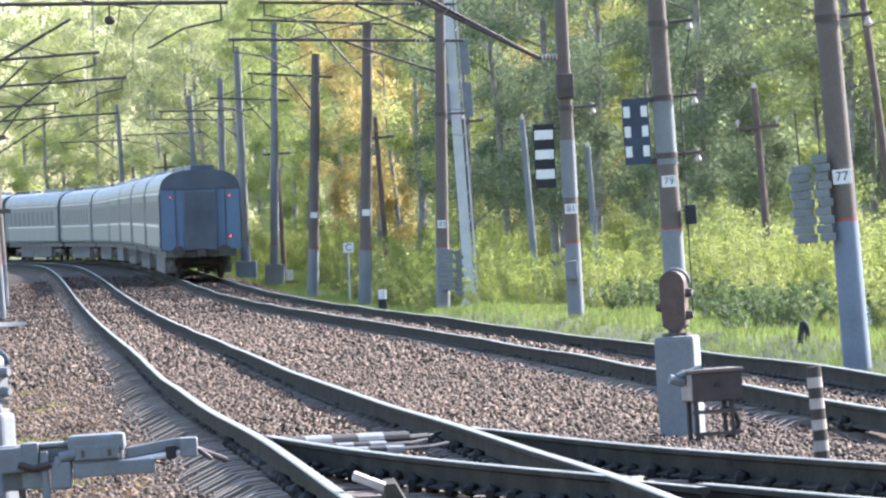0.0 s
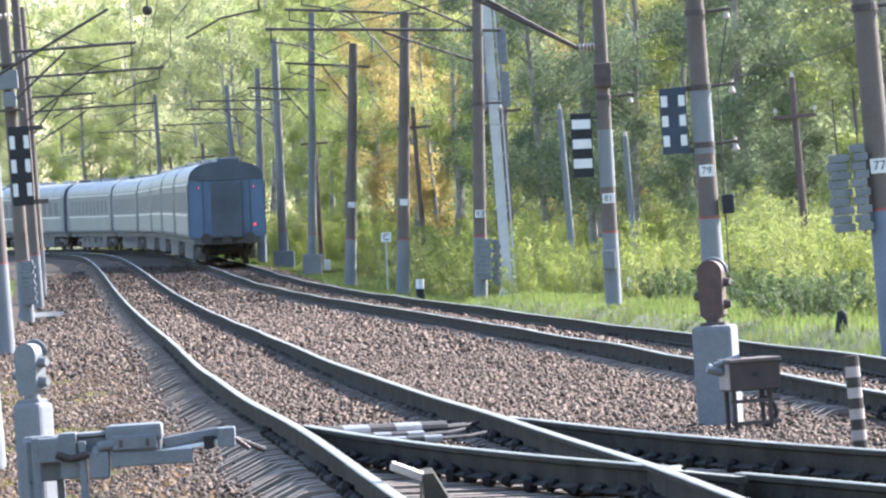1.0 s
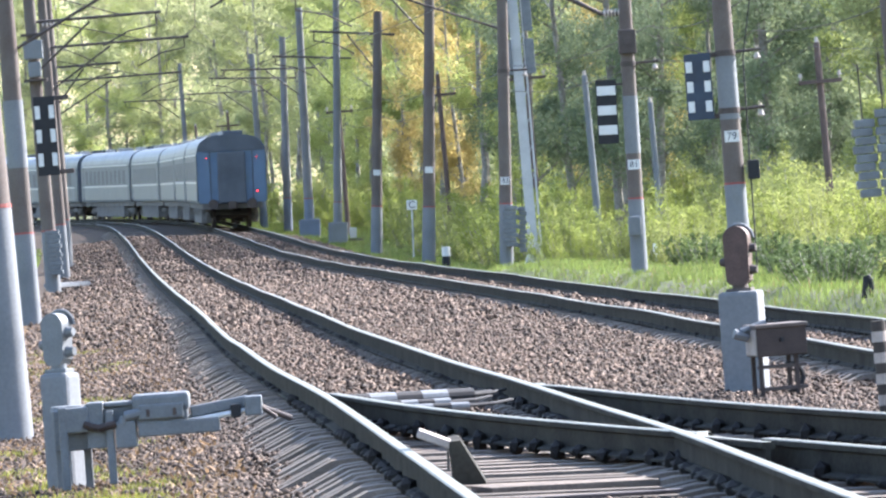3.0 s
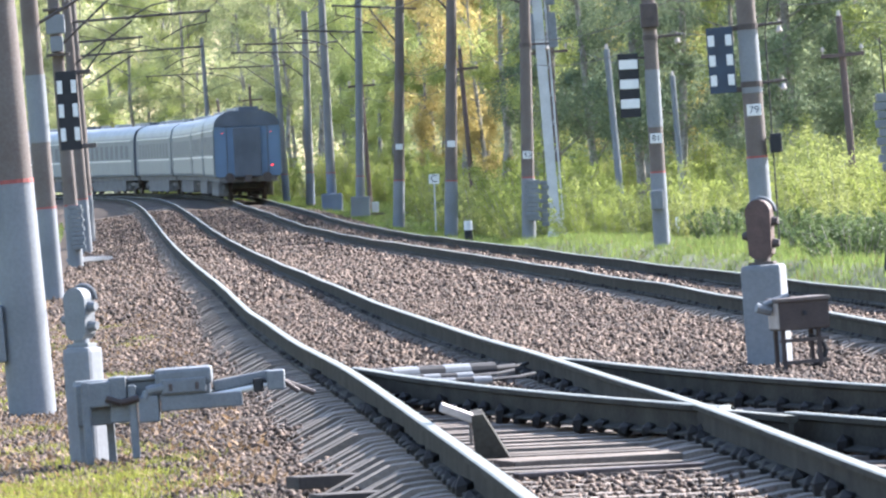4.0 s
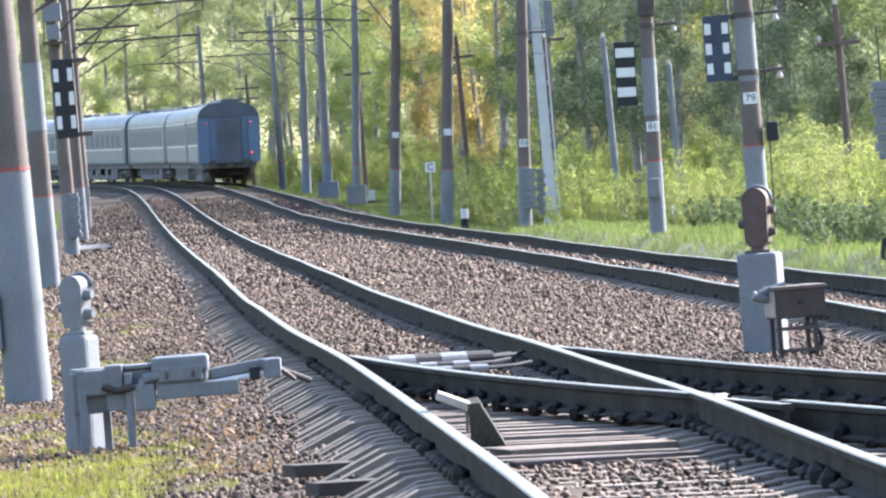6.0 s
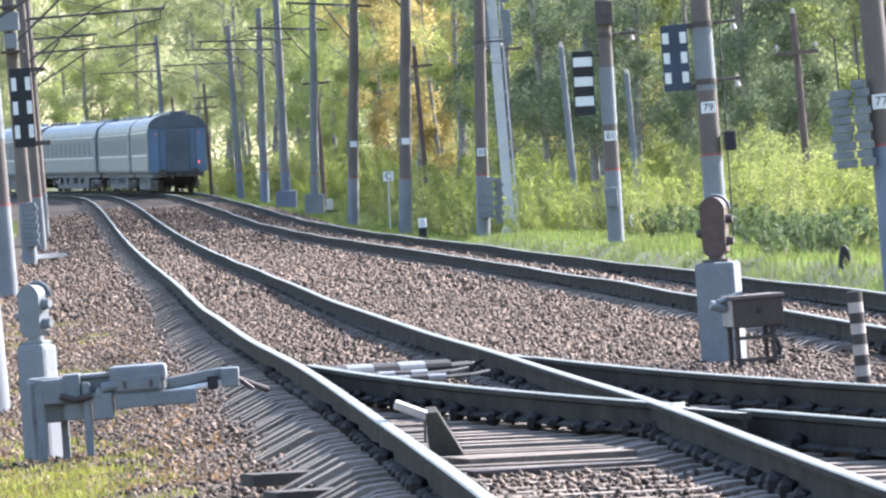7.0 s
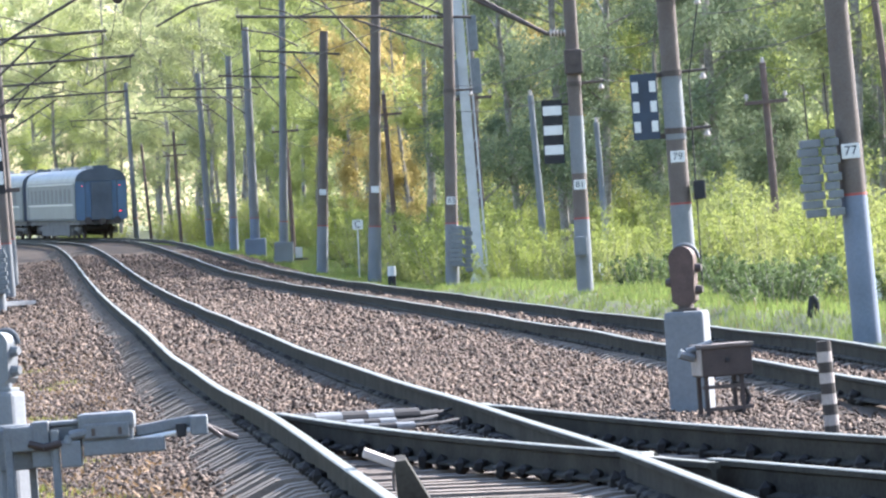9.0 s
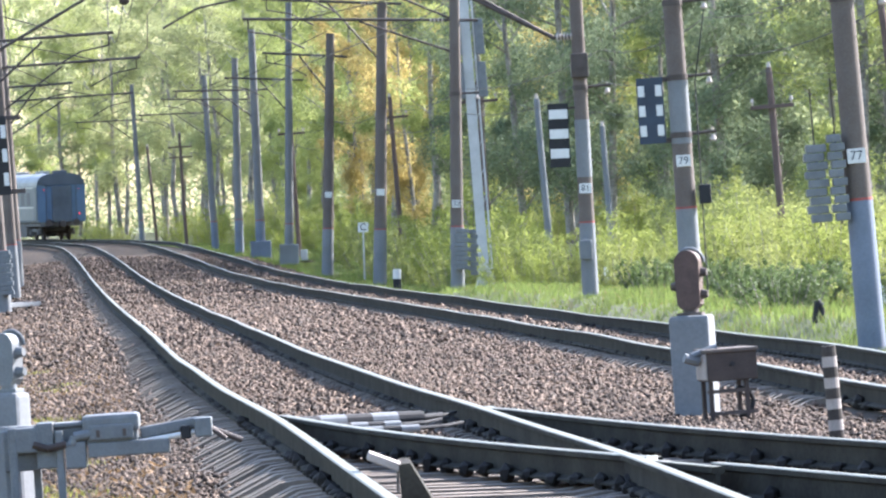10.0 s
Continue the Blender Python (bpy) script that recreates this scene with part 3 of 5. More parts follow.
for k in range(3):
    bm = bmesh.new()
    box(bm, -0.48, -0.072, 3.18 + k * 0.4, 0.38, 0.012, 0.19, 0.002)
    part("white_bar", bm, M_SIGNWH, brd, "white bar")
bm = bmesh.new()
box(bm, -0.25, 0, 4.1, 0.5, 0.05, 0.05)
part("board_bracket", bm, M_STEEL, m81)
bm = bmesh.new()
box(bm, 0, -0.12, 4.95, 0.36, 0.3, 0.5, 0.03)
part("arrester_box", bm, M_STEEL, m81, "dark arrester box")
bm = bmesh.new()
box(bm, -0.06, -0.22, 1.2, 0.26, 0.16, 0.4, 0.03)
part("terminal_box", bm, M_GREYP, m81, "grey terminal box on the mast foot")
raked_bracket(m81, 3.6, 7.25)
m83 = mast(2.72, 175.7, -0.55, 9.4, -1.2, 0.178, 1.75, "83", arm_z=7.1, reach=5.5, drop=0.8, plate_z=2.35, side_arms=((5.2, 1),), base_block=False)
level_bracket(m83, -1, 4.7, 8.05, 2.2, 0.9, 0.4)
weights(m83, 0.1, -0.24, 0.7, 9, 0.36)
weights(m83, 0.42, -0.1, 0.55, 10, 0.2)
m85 = mast(0.84, 208.5, -0.6, 8.75, -2.3, 0.205, 1.75, "", arm_z=8.7, reach=3.7, drop=1.7, plate_z=2.9)
m87 = mast(-0.87, 239.5, -0.5, 8.6, -2.5, 0.205, 1.7, "", arm_z=7.78, reach=2.4, plate_z=2.9)
# the far masts' shafts carry the haze in their paler concrete
m89 = mast(-2.5, 272, -0.1, 10.4, -1.7, 0.185, 1.5, None, arm_z=7.28, reach=2.6, base_block=True, shaft=M_HAZEC)
mast(-4.0, 301, 0.0, 10.1, 0.7, 0.22, 1.6, None, paint=M_BLUEWH, base_block=True, shaft=M_HAZEC)
mast(-5.39, 327, 0.08, 9.4, -0.4, 0.21, 1.6, None, paint=M_BLUEWH, shaft=M_HAZEC)
mast(-7.19, 360, 0.05, 9.4, 2.0, 0.2, 1.6, None, paint=M_BLUEWH, shaft=M_HAZEC)
mast(-12.7, 413, 0.62, 9.6, 2.0, 0.17, 1.3, None, shaft=M_HAZEC)
# masts along the first line
LEFTS = [(-2.82, 40.0, -0.6, 3.0, 0.2, 2.1), (-3.47, 59.2, -0.6, 3.0, 0.205, 2.1), (-7.2, 131.0, -0.7, 2.4, 0.21, 1.75), (-9.2, 179, -0.75, 2.6, 0.2, 1.7), (-10.35, 208, -0.65, 2.4, 0.19, 1.7), (-11.6, 236, -0.55, 2.2, 0.19, 1.7), (-13.0, 265, -0.4, 2.2, 0.19, 1.7)]
LEFT_ARMS = [(4.2, 7.8), (4.2, 7.6), (5.55, 6.5), (3.45, 7.13), (4.4, 7.05), (2.4, 6.93), (4.95, 6.85)]
lefts = [mast(x, y, z, 10.2, lean, r, w, None, toward=1, reach=arm, arm_z=h, rise=-0.35 if y < 150 else 0.0) for (x, y, z, lean, r, w), (arm, h) in zip(LEFTS, LEFT_ARMS)]
dotted_board(lefts[2], 0.6, -0.15, 3.6, 0.41, 1.53, "black board with two columns of white rectangles", M_BLACK)
bm = bmesh.new()
rod(bm, (0, 0, 3.03), (0, 0, 4.34), 0.2, 0.195, 20)
part("white_sleeve", bm, M_WHITE, lefts[2], "whitewashed band round the shaft", smooth=True)
bm = bmesh.new()
box(bm, -0.28, -0.08, 0.8, 0.22, 0.2, 0.5, 0.03)
part("terminal_box", bm, M_GREYP, lefts[1], "grey terminal box on the mast foot")
bm = bmesh.new()
box(bm, -0.28, -0.08, 1.9, 0.2, 0.2, 0.3, 0.03)
part("terminal_box", bm, M_BLACK, lefts[1], "small black terminal box")
bm = bmesh.new()
ball(bm, (3.25, 0, 6.42), 0.11, 2, (1, 0.7, 0.9))
rod(bm, (3.25, 0, 6.5), (3.25, 0, 6.9), 0.015, n=6)
part("hanging_insulator", bm, M_BROWN, lefts[2], "dark round insulator hung under the bracket")
weights(lefts[3], 0.12, -0.24, 0.6, 10, 0.36)
for zz, ww, hh in ((6.5, 0.5, 0.5), (5.98, 0.34, 0.4)):
    bm = bmesh.new()
    box(bm, 0.02, -0.34, zz, ww, 0.3, hh, 0.03)
    part("equipment_box", bm, M_WHITE, lefts[3], "pale equipment box high on the mast")
for zz in (5.7, 6.9):
    bm = bmesh.new()
    box(bm, 0.02, -0.18, zz, 0.6, 0.4, 0.07, 0.01)
    part("box_bracket", bm, M_STEEL, lefts[3], "dark steel bracket")


def channel_mast(x, y, z):
    """A pair of white steel channels on a splayed foot, with two loudspeaker-like boxes up high."""
    t = empty("steel_channel_mast", pose(x, y, z, 0, -2.6), "white-painted steel twin-channel mast on a splayed foot", "mast")
    for cx, w in ((-0.03, 0.26), (0.19, 0.05)):
        bm = bmesh.new()
        box(bm, cx, -0.08, 4.75, w, 0.02, 8.9)
        for s in (-1, 1):
            box(bm, cx + s * (w / 2 - 0.01), -0.02, 4.75, 0.022, 0.12, 8.9)
        part("channel", bm, M_MASTWH, t, "white-painted steel channel")
    for k in range(11):
        bm = bmesh.new()
        rod(bm, (0.09, -0.05, 0.8 + k * 0.75), (0.18, -0.05, 1.0 + k * 0.75), 0.012, n=6)
        part("lacing_bar", bm, M_GALV, t)
    bm = bmesh.new()
    box(bm, 0.03, -0.03, 0.28, 0.4, 0.14, 0.6, 0.02)
    part("foot_plate", bm, M_MASTWH, t, "white-painted steel foot plate")
    bm = bmesh.new()
    for s in (-1, 1):
        rod(bm, (s * 0.12, -0.05, 0.45), (s * 0.29, -0.05, 0), 0.04, n=8)
        rod(bm, (s * 0.05, 0.05, 0.7), (s * 0.1, 0.3, 0), 0.04, n=8)
    box(bm, 0, 0, 0.0, 0.66, 0.6, 0.1, 0.02)
    part("splayed_foot", bm, M_GALV, t, "splayed steel foot")
    for zz in (5.6, 6.75):
        for s in (-1, 1):
            bm = bmesh.new()
            box(bm, s * 0.3 + 0.02, -0.05, zz, 0.24, 0.28, 0.95, 0.02)
            part("equipment_box", bm, M_GREYP, t, "pale grey equipment box")


channel_mast(3.58, 181, -0.5)


# ---------------------------------------------------------------- wires over the lines
def wire(points, r, name, label):
    cu = bpy.data.curves.new(name, "CURVE")
    cu.dimensions, cu.bevel_depth, cu.bevel_resolution = "3D", r, 1
    s = cu.splines.new("POLY")
    s.points.add(len(points) - 1)
    for p, q in zip(s.points, points):
        p.co = (*q, 1)
    tmp = new(name + "_source", cu)
    me = bpy.data.meshes.new_from_object(tmp.evaluated_get(bpy.context.evaluated_depsgraph_get()))
    bpy.data.objects.remove(tmp)
    me.materials.clear()
    me.materials.append(M_STEEL)
    return tagged(new(name, me), label, "wire")


def sagged(stations, sag, steps=8):
    out = []
    for a, b in zip(stations[:-1], stations[1:]):
        for k in range(steps):
            t = k / steps
            p = Vector(a).lerp(Vector(b), t)
            p.z -= sag * 4 * t * (1 - t)
            out.append(tuple(p))
    return out + [tuple(stations[-1])]


R_Y = [40, 66, 91.7, 117.8, 137.9, 175.7, 208.5, 239.5, 272, 301, 327, 360, 386, 413, 450, 490]
L_Y = [20, 59.2, 95, 131, 155, 179, 208, 236, 265, 295, 325, 355, 385, 415, 450, 490]
for ys_, fx, nm in ((R_Y, c_x, "second"), (L_Y, a_x, "first")):
    wire(sagged([(fx(y) + 0.2 * (-1) ** i, y, rail_z(y) + 5.75) for i, y in enumerate(ys_)], 0.02), 0.011, "contact_wire", "thin dark contact wire over the " + nm + " line")
    wire(sagged([(fx(y), y, rail_z(y) + 7.5) for y in ys_], 0.55), 0.012, "messenger_wire", "thin dark messenger wire over the " + nm + " line")
for h, o in ((4.95, 3.85), (4.3, 3.85)):
    wire(sagged([(c_x(y) + o - 0.02 * h, y, rail_z(y) + h) for y in R_Y[1:]], 0.25), 0.009, "line_wire", "thin grey line wire on bell insulators")
wire(sagged([(a_x(y) - 3.2, y, rail_z(y) + 8.6) for y in L_Y], 0.4), 0.014, "feeder_wire", "dark feeder wire along the masts")
wire(sagged([(c_x(y) + 3.0, y, rail_z(y) + 8.9) for y in R_Y], 0.4), 0.014, "feeder_wire", "dark feeder wire along the masts")


# ---------------------------------------------------------------- old pole line at the wood's edge
def pole(x, y, z, h, lean, arms, pale=False, r=0.11):
    p = empty("telegraph_pole", pose(x, y, z, 0, -lean), "slim pale telegraph pole with small insulators" if pale else "weathered dark telegraph pole with a crossarm", "pole", "old pole line by the wood")
    bm = bmesh.new()
    rod(bm, (0, 0, -0.5), (0, 0, h), r, r * 0.75, 12)
    part("shaft", bm, M_WHITE if pale else M_WOOD, p)
    for zz, w in arms:
        bm = bmesh.new()
        box(bm, 0, -0.1, zz, w, 0.09, 0.1, 0.01)
        part("crossarm", bm, M_WOOD, p)
        for s in (-1, 1):
            bm = bmesh.new()
            rod(bm, (s * w * 0.45, -0.1, zz + 0.05), (s * w * 0.45, -0.1, zz + 0.16), 0.02, 0.02, 8)
            rod(bm, (s * w * 0.45, -0.1, zz + 0.13), (s * w * 0.45, -0.1, zz + 0.24), 0.06, 0.035, 10)
            part("insulator", bm, M_CERAM, p, "white porcelain insulator")
    bm = bmesh.new()
    rod(bm, (0, 0, h), (0, 0, h + 0.14), 0.06, 0.04, 10)
    part("top_insulator", bm, M_CERAM, p, "white porcelain insulator")
    return p


pole(11.03, 172, -0.6, 5.6, 3.0, ((4.6, 1.1),))
pole(5.62, 190, -0.6, 5.3, 3.2, (), True, 0.11)
pole(7.42, 192, -0.6, 4.5, 2.6, (), True, 0.1)
pole(4.8, 232, -0.5, 6.6, 2.6, ((5.9, 1.3),))
pole(2.0, 262, -0.2, 6.4, 3.0, ((5.6, 1.3),))
pole(-2.3, 300, 0.0, 6.2, 2.0, ((5.4, 1.2),))
pole(-9.6, 396, 0.5, 6.4, 2.0, ((5.6, 1.4), (5.0, 1.4)))
pole(-12.3, 430, 0.6, 6.0, 4.0, ())
pole(11.75, 140, -0.6, 7.0, 6.0, (), False, 0.1)
wire(sagged([(13.5, 140, 5.3), (10.6, 172, 4.9), (7.1, 192, 4.3), (4.5, 232, 6.2), (1.7, 262, 6.0), (-2.5, 300, 6.1)], 0.5), 0.009, "line_wire", "thin sagging line wire along the old pole line")


# ---------------------------------------------------------------- dwarf signals
def dwarf_signal(x, y, z, post_w, post_h, head_w, head_h, dark, turn):
    d = empty("dwarf_signal", pose(x, y, z, 0, -2.0, turn), "dwarf shunting signal seen from behind on a whitewashed concrete post" if dark else "pale grey dwarf shunting signal on a whitewashed concrete post", "signal", "dwarf signals")
    bm = bmesh.new()
    w = post_w / 2
    box(bm, 0, 0, post_h / 2 - 0.15, post_w, post_w * 0.9, post_h + 0.3, 0.035)
    part("post", bm, M_WHITE, d, "whitewashed concrete post with chipped edges")
    hm, z0 = (M_RUST if dark else M_GREYP), post_h + 0.05
    bm = bmesh.new()
    rod(bm, (0, 0, post_h - 0.01), (0, 0, z0 + 0.03), head_w * 0.36, head_w * 0.3, 16)
    box(bm, 0, 0, post_h + 0.01, head_w * 1.0, head_w * 0.7, 0.03, 0.005)
    part("foot_flange", bm, M_STEEL if dark else hm, d)
    bm = bmesh.new()
    n, dep = 20, head_w * 0.8
    ring = []
    r = head_w / 2
    for k in range(n + 1):
        a = math.pi * k / n
        ring.append((r * math.cos(a), z0 + head_h - r + r * math.sin(a)))
    ring += [(-r * 0.9, z0 + 0.04), (-r * 0.5, z0), (r * 0.5, z0), (r * 0.9, z0 + 0.04)]
    f0 = [bm.verts.new((u, -dep / 2, v)) for u, v in ring]
    f1 = [bm.verts.new((u, dep / 2, v)) for u, v in ring]
    face = bm.faces.new(f0)
    bm.faces.new(list(reversed(f1)))
    for k in range(len(ring)):
        j = (k + 1) % len(ring)
        bm.faces.new((f0[j], f0[k], f1[k], f1[j]))
    ins = bmesh.ops.inset_region(bm, faces=[face], thickness=0.025, depth=0.012)
    bmesh.ops.recalc_face_normals(bm, faces=bm.faces)
    part("lamp_housing", bm, hm, d, "rusty brown rounded lamp housing" if dark else "pale grey rounded lamp housing")
    bm = bmesh.new()
    for k in range(12):
        a0, a1 = math.pi * k / 12, math.pi * (k + 1) / 12
        rod(bm, ((r + 0.015) * math.cos(a0), dep / 2, z0 + head_h - r + (r + 0.015) * math.sin(a0)), ((r + 0.015) * math.cos(a1), dep / 2, z0 + head_h - r + (r + 0.015) * math.sin(a1)), 0.014, n=6)
    part("hood_rim", bm, M_GREYP, d, "pale rim of the hood")
    for zz in (0.25, 0.62):
        bm = bmesh.new()
        rod(bm, (r - 0.01, 0, z0 + head_h * zz), (r + 0.05, 0, z0 + head_h * zz), 0.045, 0.03, 10)
        part("hinge", bm, M_STEEL if dark else M_GREYP, d)
    bm = bmesh.new()
    rod(bm, (-r + 0.01, 0, z0 + head_h * 0.4), (-r - 0.05, 0, z0 + head_h * 0.4), 0.05, 0.03, 10)
    part("latch", bm, M_STEEL if dark else M_GREYP, d)
    return d


dwarf_signal(2.88, 57.2, -0.36, 0.345, 0.91, 0.215, 0.5, True, -14)
dwarf_signal(-2.36, 46.6, -0.32, 0.22, 0.66, 0.17, 0.36, False, -28)


def relay_box(x, y, z):
    b = empty("relay_box", pose(x, y, z + 0.02, 0, -2.0, 15), "dark steel relay box on a rusty angle-iron stand", "box")
    bm = bmesh.new()
    box(bm, 0, 0, 0.405, 0.43, 0.3, 0.24, 0.012)
    case = part("case", bm, M_BROWN, b, "dark rusty steel case")
    # thin plate added so that the case's left side is paler
    bm = bmesh.new()
    box(bm, -0.219, 0, 0.405, 0.008, 0.27, 0.21, 0.003)
    part("side_cover", bm, M_POSTWH, case, "thin plate added to make the left side pale")
    bm = bmesh.new()
    box(bm, 0, 0, 0.535, 0.455, 0.34, 0.03, 0.008)
    part("lid", bm, M_CONC, b, "brown lid, paler than the case")
    for sx in (-0.18, 0.18):
        for sy in (-0.1, 0.1):
            bm = bmesh.new()
            box(bm, sx * (1.0 if sx < 0 else 0.7), sy, 0.06, 0.032, 0.032, 0.5)
            part("leg", bm, M_BROWN, b)
    for zz in (0.02, 0.2):
        bm = bmesh.new()
        box(bm, 0, -0.1, zz, 0.42, 0.03, 0.03)
        part("stand_bar", bm, M_STEEL, b)
    bm = bmesh.new()
    rod(bm, (-0.24, 0, 0.45), (-0.36, 0, 0.49), 0.04, n=8)
    rod(bm, (-0.3, 0, 0.5), (-0.08, 0, 0.56), 0.03, n=8)
    part("cable_gland", bm, M_GREYP, b, "pale cable gland")
    bm = bmesh.new()
    for q in range(6):
        a0, a1 = math.pi * q / 6, math.pi * (q + 1) / 6
        rod(bm, (0.06 + 0.14 * math.sin(a0), -0.04, 0.1 + 0.12 * math.cos(a0)), (0.06 + 0.14 * math.sin(a1), -0.04, 0.1 + 0.12 * math.cos(a1)), 0.022, n=8)
    part("cable_loop", bm, M_BLACK, b, "black cable loop under the case")
    bm = bmesh.new()
    rod(bm, (0.0, -0.152, 0.42), (0.0, -0.165, 0.42), 0.02, n=10)
    part("lock", bm, M_BLACK, b)


relay_box(3.06, 55.6, -0.27)


def point_machine(x, y, z):
    """The grey electric point machine: gearbox on a leg frame, motor case, throw rods that reach the rail."""
    p = empty("point_machine", pose(x, y, z, 0, -2.0, 0), "grey-painted electric point machine with rods to the rail", "machine")

    def piece(name, label, material, *boxes):
        bm = bmesh.new()
        for cx, cy, cz, sx, sy, sz in boxes:
            box(bm, cx, cy, cz, sx, sy, sz, 0.012)
        return part(name, bm, material, p, label)
    piece("gearbox", "grey gearbox housing", M_GREYP, (0.01, 0.16, 0.18, 0.25, 0.3, 0.28), (0.05, -0.02, 0.25, 0.17, 0.2, 0.17))
    bm = bmesh.new()
    rod(bm, (0.0, 0.14, 0.31), (0.0, 0.14, 0.345), 0.135, 0.125, 20)
    part("gearbox_lid", bm, M_WHITE, p, "pale round gearbox lid")
    for lx, ly, lz, hh in ((-0.09, 0.12, 0.05, 0.52), (-0.04, -0.1, 0.06, 0.56), (0.275, -0.1, 0.05, 0.5), (0.1, 0.2, 0.0, 0.45)):
        piece("leg", "", M_GREYP, (lx, ly, lz, 0.055, 0.05, hh))
    piece("clutch_case", "grey clutch case", M_GREYP, (0.18, 0.02, 0.27, 0.115, 0.26, 0.18))
    piece("frame_beam", "grey steel beam", M_GREYP, (0.34, 0.08, 0.265, 0.24, 0.22, 0.11), (0.2, 0.0, 0.12, 0.17, 0.16, 0.14))
    piece("cover_plate", "pale cover plate", M_WHITE, (0.34, 0.06, 0.338, 0.2, 0.24, 0.03))
    piece("junction_case", "grey junction case", M_GREYP, (0.38, -0.02, 0.13, 0.14, 0.26, 0.18))
    motor = piece("motor_case", "grey motor case", M_GREYP, (0.63, 0.02, 0.235, 0.35, 0.28, 0.1), (0.63, -0.14, 0.27, 0.3, 0.04, 0.1))
    bm = bmesh.new()
    box(bm, 0.63, 0.02, 0.33, 0.385, 0.32, 0.12, 0.03)
    part("lid", bm, M_GREYP, motor, "rounded grey lid of the motor case")
    for hx in (0.54, 0.72):
        bm = bmesh.new()
        box(bm, hx, -0.155, 0.265, 0.025, 0.02, 0.05, 0.004)
        part("hinge", bm, M_STEEL, motor)
    bm = bmesh.new()
    rod(bm, (0.38, -0.13, 0.25), (0.5, -0.13, 0.27), 0.035, n=10)
    rod(bm, (0.36, -0.13, 0.2), (0.38, -0.13, 0.25), 0.03, n=10)
    part("cable_sleeve", bm, M_GREYP, p, "grey cable sleeve")
    piece("base_plate", "grey base plate on the bearer", M_GREYP, (0.74, -0.04, 0.155, 0.55, 0.2, 0.1))
    bm = bmesh.new()
    for a, b in (((0.1, -0.14, 0.22), (0.2, -0.15, 0.185)), ((0.2, -0.15, 0.185), (0.32, -0.15, 0.21))):
        rod(bm, a, b, 0.024, n=8)
    part("crank_rod", bm, M_BROWN, p, "rusty bent crank rod")
    for (ya, za), (yb, zb), r in (((-0.06, 0.185), (-0.06, 0.235), 0.018), ((0.06, 0.2), (0.06, 0.25), 0.02)):
        bm = bmesh.new()
        rod(bm, (0.78, ya, za), (1.24, yb, zb), r, n=10)
        part("throw_rod", bm, M_SIGNWH, p, "bright throw rod")
    bm = bmesh.new()
    box(bm, 0, 0, 0, 0.4, 0.1, 0.075, 0.012, Matrix.Translation((1.02, 0.02, 0.27)) @ Matrix.Rotation(radians(-7), 4, "Y"))
    part("rod_cover", bm, M_GREYP, p, "grey sloping rod cover")
    piece("rod_clamp", "black rod clamp", M_BLACK, (1.13, -0.04, 0.235, 0.07, 0.1, 0.09))
    piece("end_bracket", "grey end bracket", M_GREYP, (1.25, 0.0, 0.26, 0.12, 0.22, 0.13))
    bm = bmesh.new()
    rod(bm, (1.29, -0.05, 0.26), (1.4, -0.05, 0.17), 0.016, n=8)
    rod(bm, (1.31, 0.05, 0.24), (1.5, 0.1, 0.15), 0.02, n=8)
    part("drive_link", bm, M_STEEL, p, "dark link to the blade")


point_machine(-2.28, 45.9, -0.22)


# lock rods with black and white painted covers between the blades
def lock_rod(x0, y0, x1, y1, z, r, dark_first, label):
    t = empty("stretcher_rod", pose(x0, y0, z, 0, 0, math.degrees(math.atan2(y1 - y0, x1 - x0))), label, "rod", "rods between the point blades")
    n, ln = 5, math.hypot(x1 - x0, y1 - y0)
    for k in range(n):
        bm = bmesh.new()
        rod(bm, (ln * k / n, 0, 0), (ln * (k + 1) / n, 0, 0), r, n=12)
        part("sleeve", bm, M_BLACK if (k % 2 == 0) == dark_first else M_WHITE, t)
    bm = bmesh.new()
    rod(bm, (ln, 0, 0), (ln + 0.25, 0.1, 0.005), r * 0.45, n=8)
    rod(bm, (ln + 0.25, 0.1, 0.005), (ln + 0.5, 0.3, 0.02), 0.012, n=8)
    part("pull_rod", bm, M_BLACK, t, "thin black pull rod")


lock_rod(-0.5, 52.0, 0.5, 52.6, -0.1, 0.055, True, "black and white painted stretcher cover between the blades")
lock_rod(-0.3, 50.6, 0.32, 50.9, -0.1, 0.035, False, "black and white painted stretcher rod between the blades")
lock_rod(-0.22, 49.6, 0.45, 49.9, -0.1, 0.03, False, "black and white painted stretcher rod between the blades")


def plank(x0, y0, x1, y1, z, w, t, material, name, label):
    """A bar lying across the bearers."""
    b = empty(name, pose((x0 + x1) / 2, (y0 + y1) / 2, z, 0, 0, math.degrees(math.atan2(y1 - y0, x1 - x0))), label, "bar")
    bm = bmesh.new()
    box(bm, 0, 0, 0, math.hypot(x1 - x0, y1 - y0), w, t, 0.008)
    part("bar", bm, material, b)


plank(-9.45, 183.0, -8.7, 184.5, -0.52, 0.5, 0.12, M_WHITE, "cable_cover", "pale concrete cable cover lying beside the line")
plank(0.42, 34.9, 1.42, 35.3, -0.14, 0.08, 0.03, M_STEEL, "tie_bar", "flat steel tie bar between the rails")
plank(0.38, 36.6, 1.3, 36.9, -0.15, 0.36, 0.04, M_SLEEP, "crossing_slab", "worn concrete slab beside the crossing")
plank(-0.78, 37.4, -0.42, 37.55, -0.24, 0.2, 0.07, M_OLDWOOD, "timber_block", "dark old timber block beside the rail")
plank(-0.62, 35.2, -0.12, 35.4, -0.24, 0.2, 0.07, M_OLDWOOD, "timber_block", "dark old timber block beside the rail")


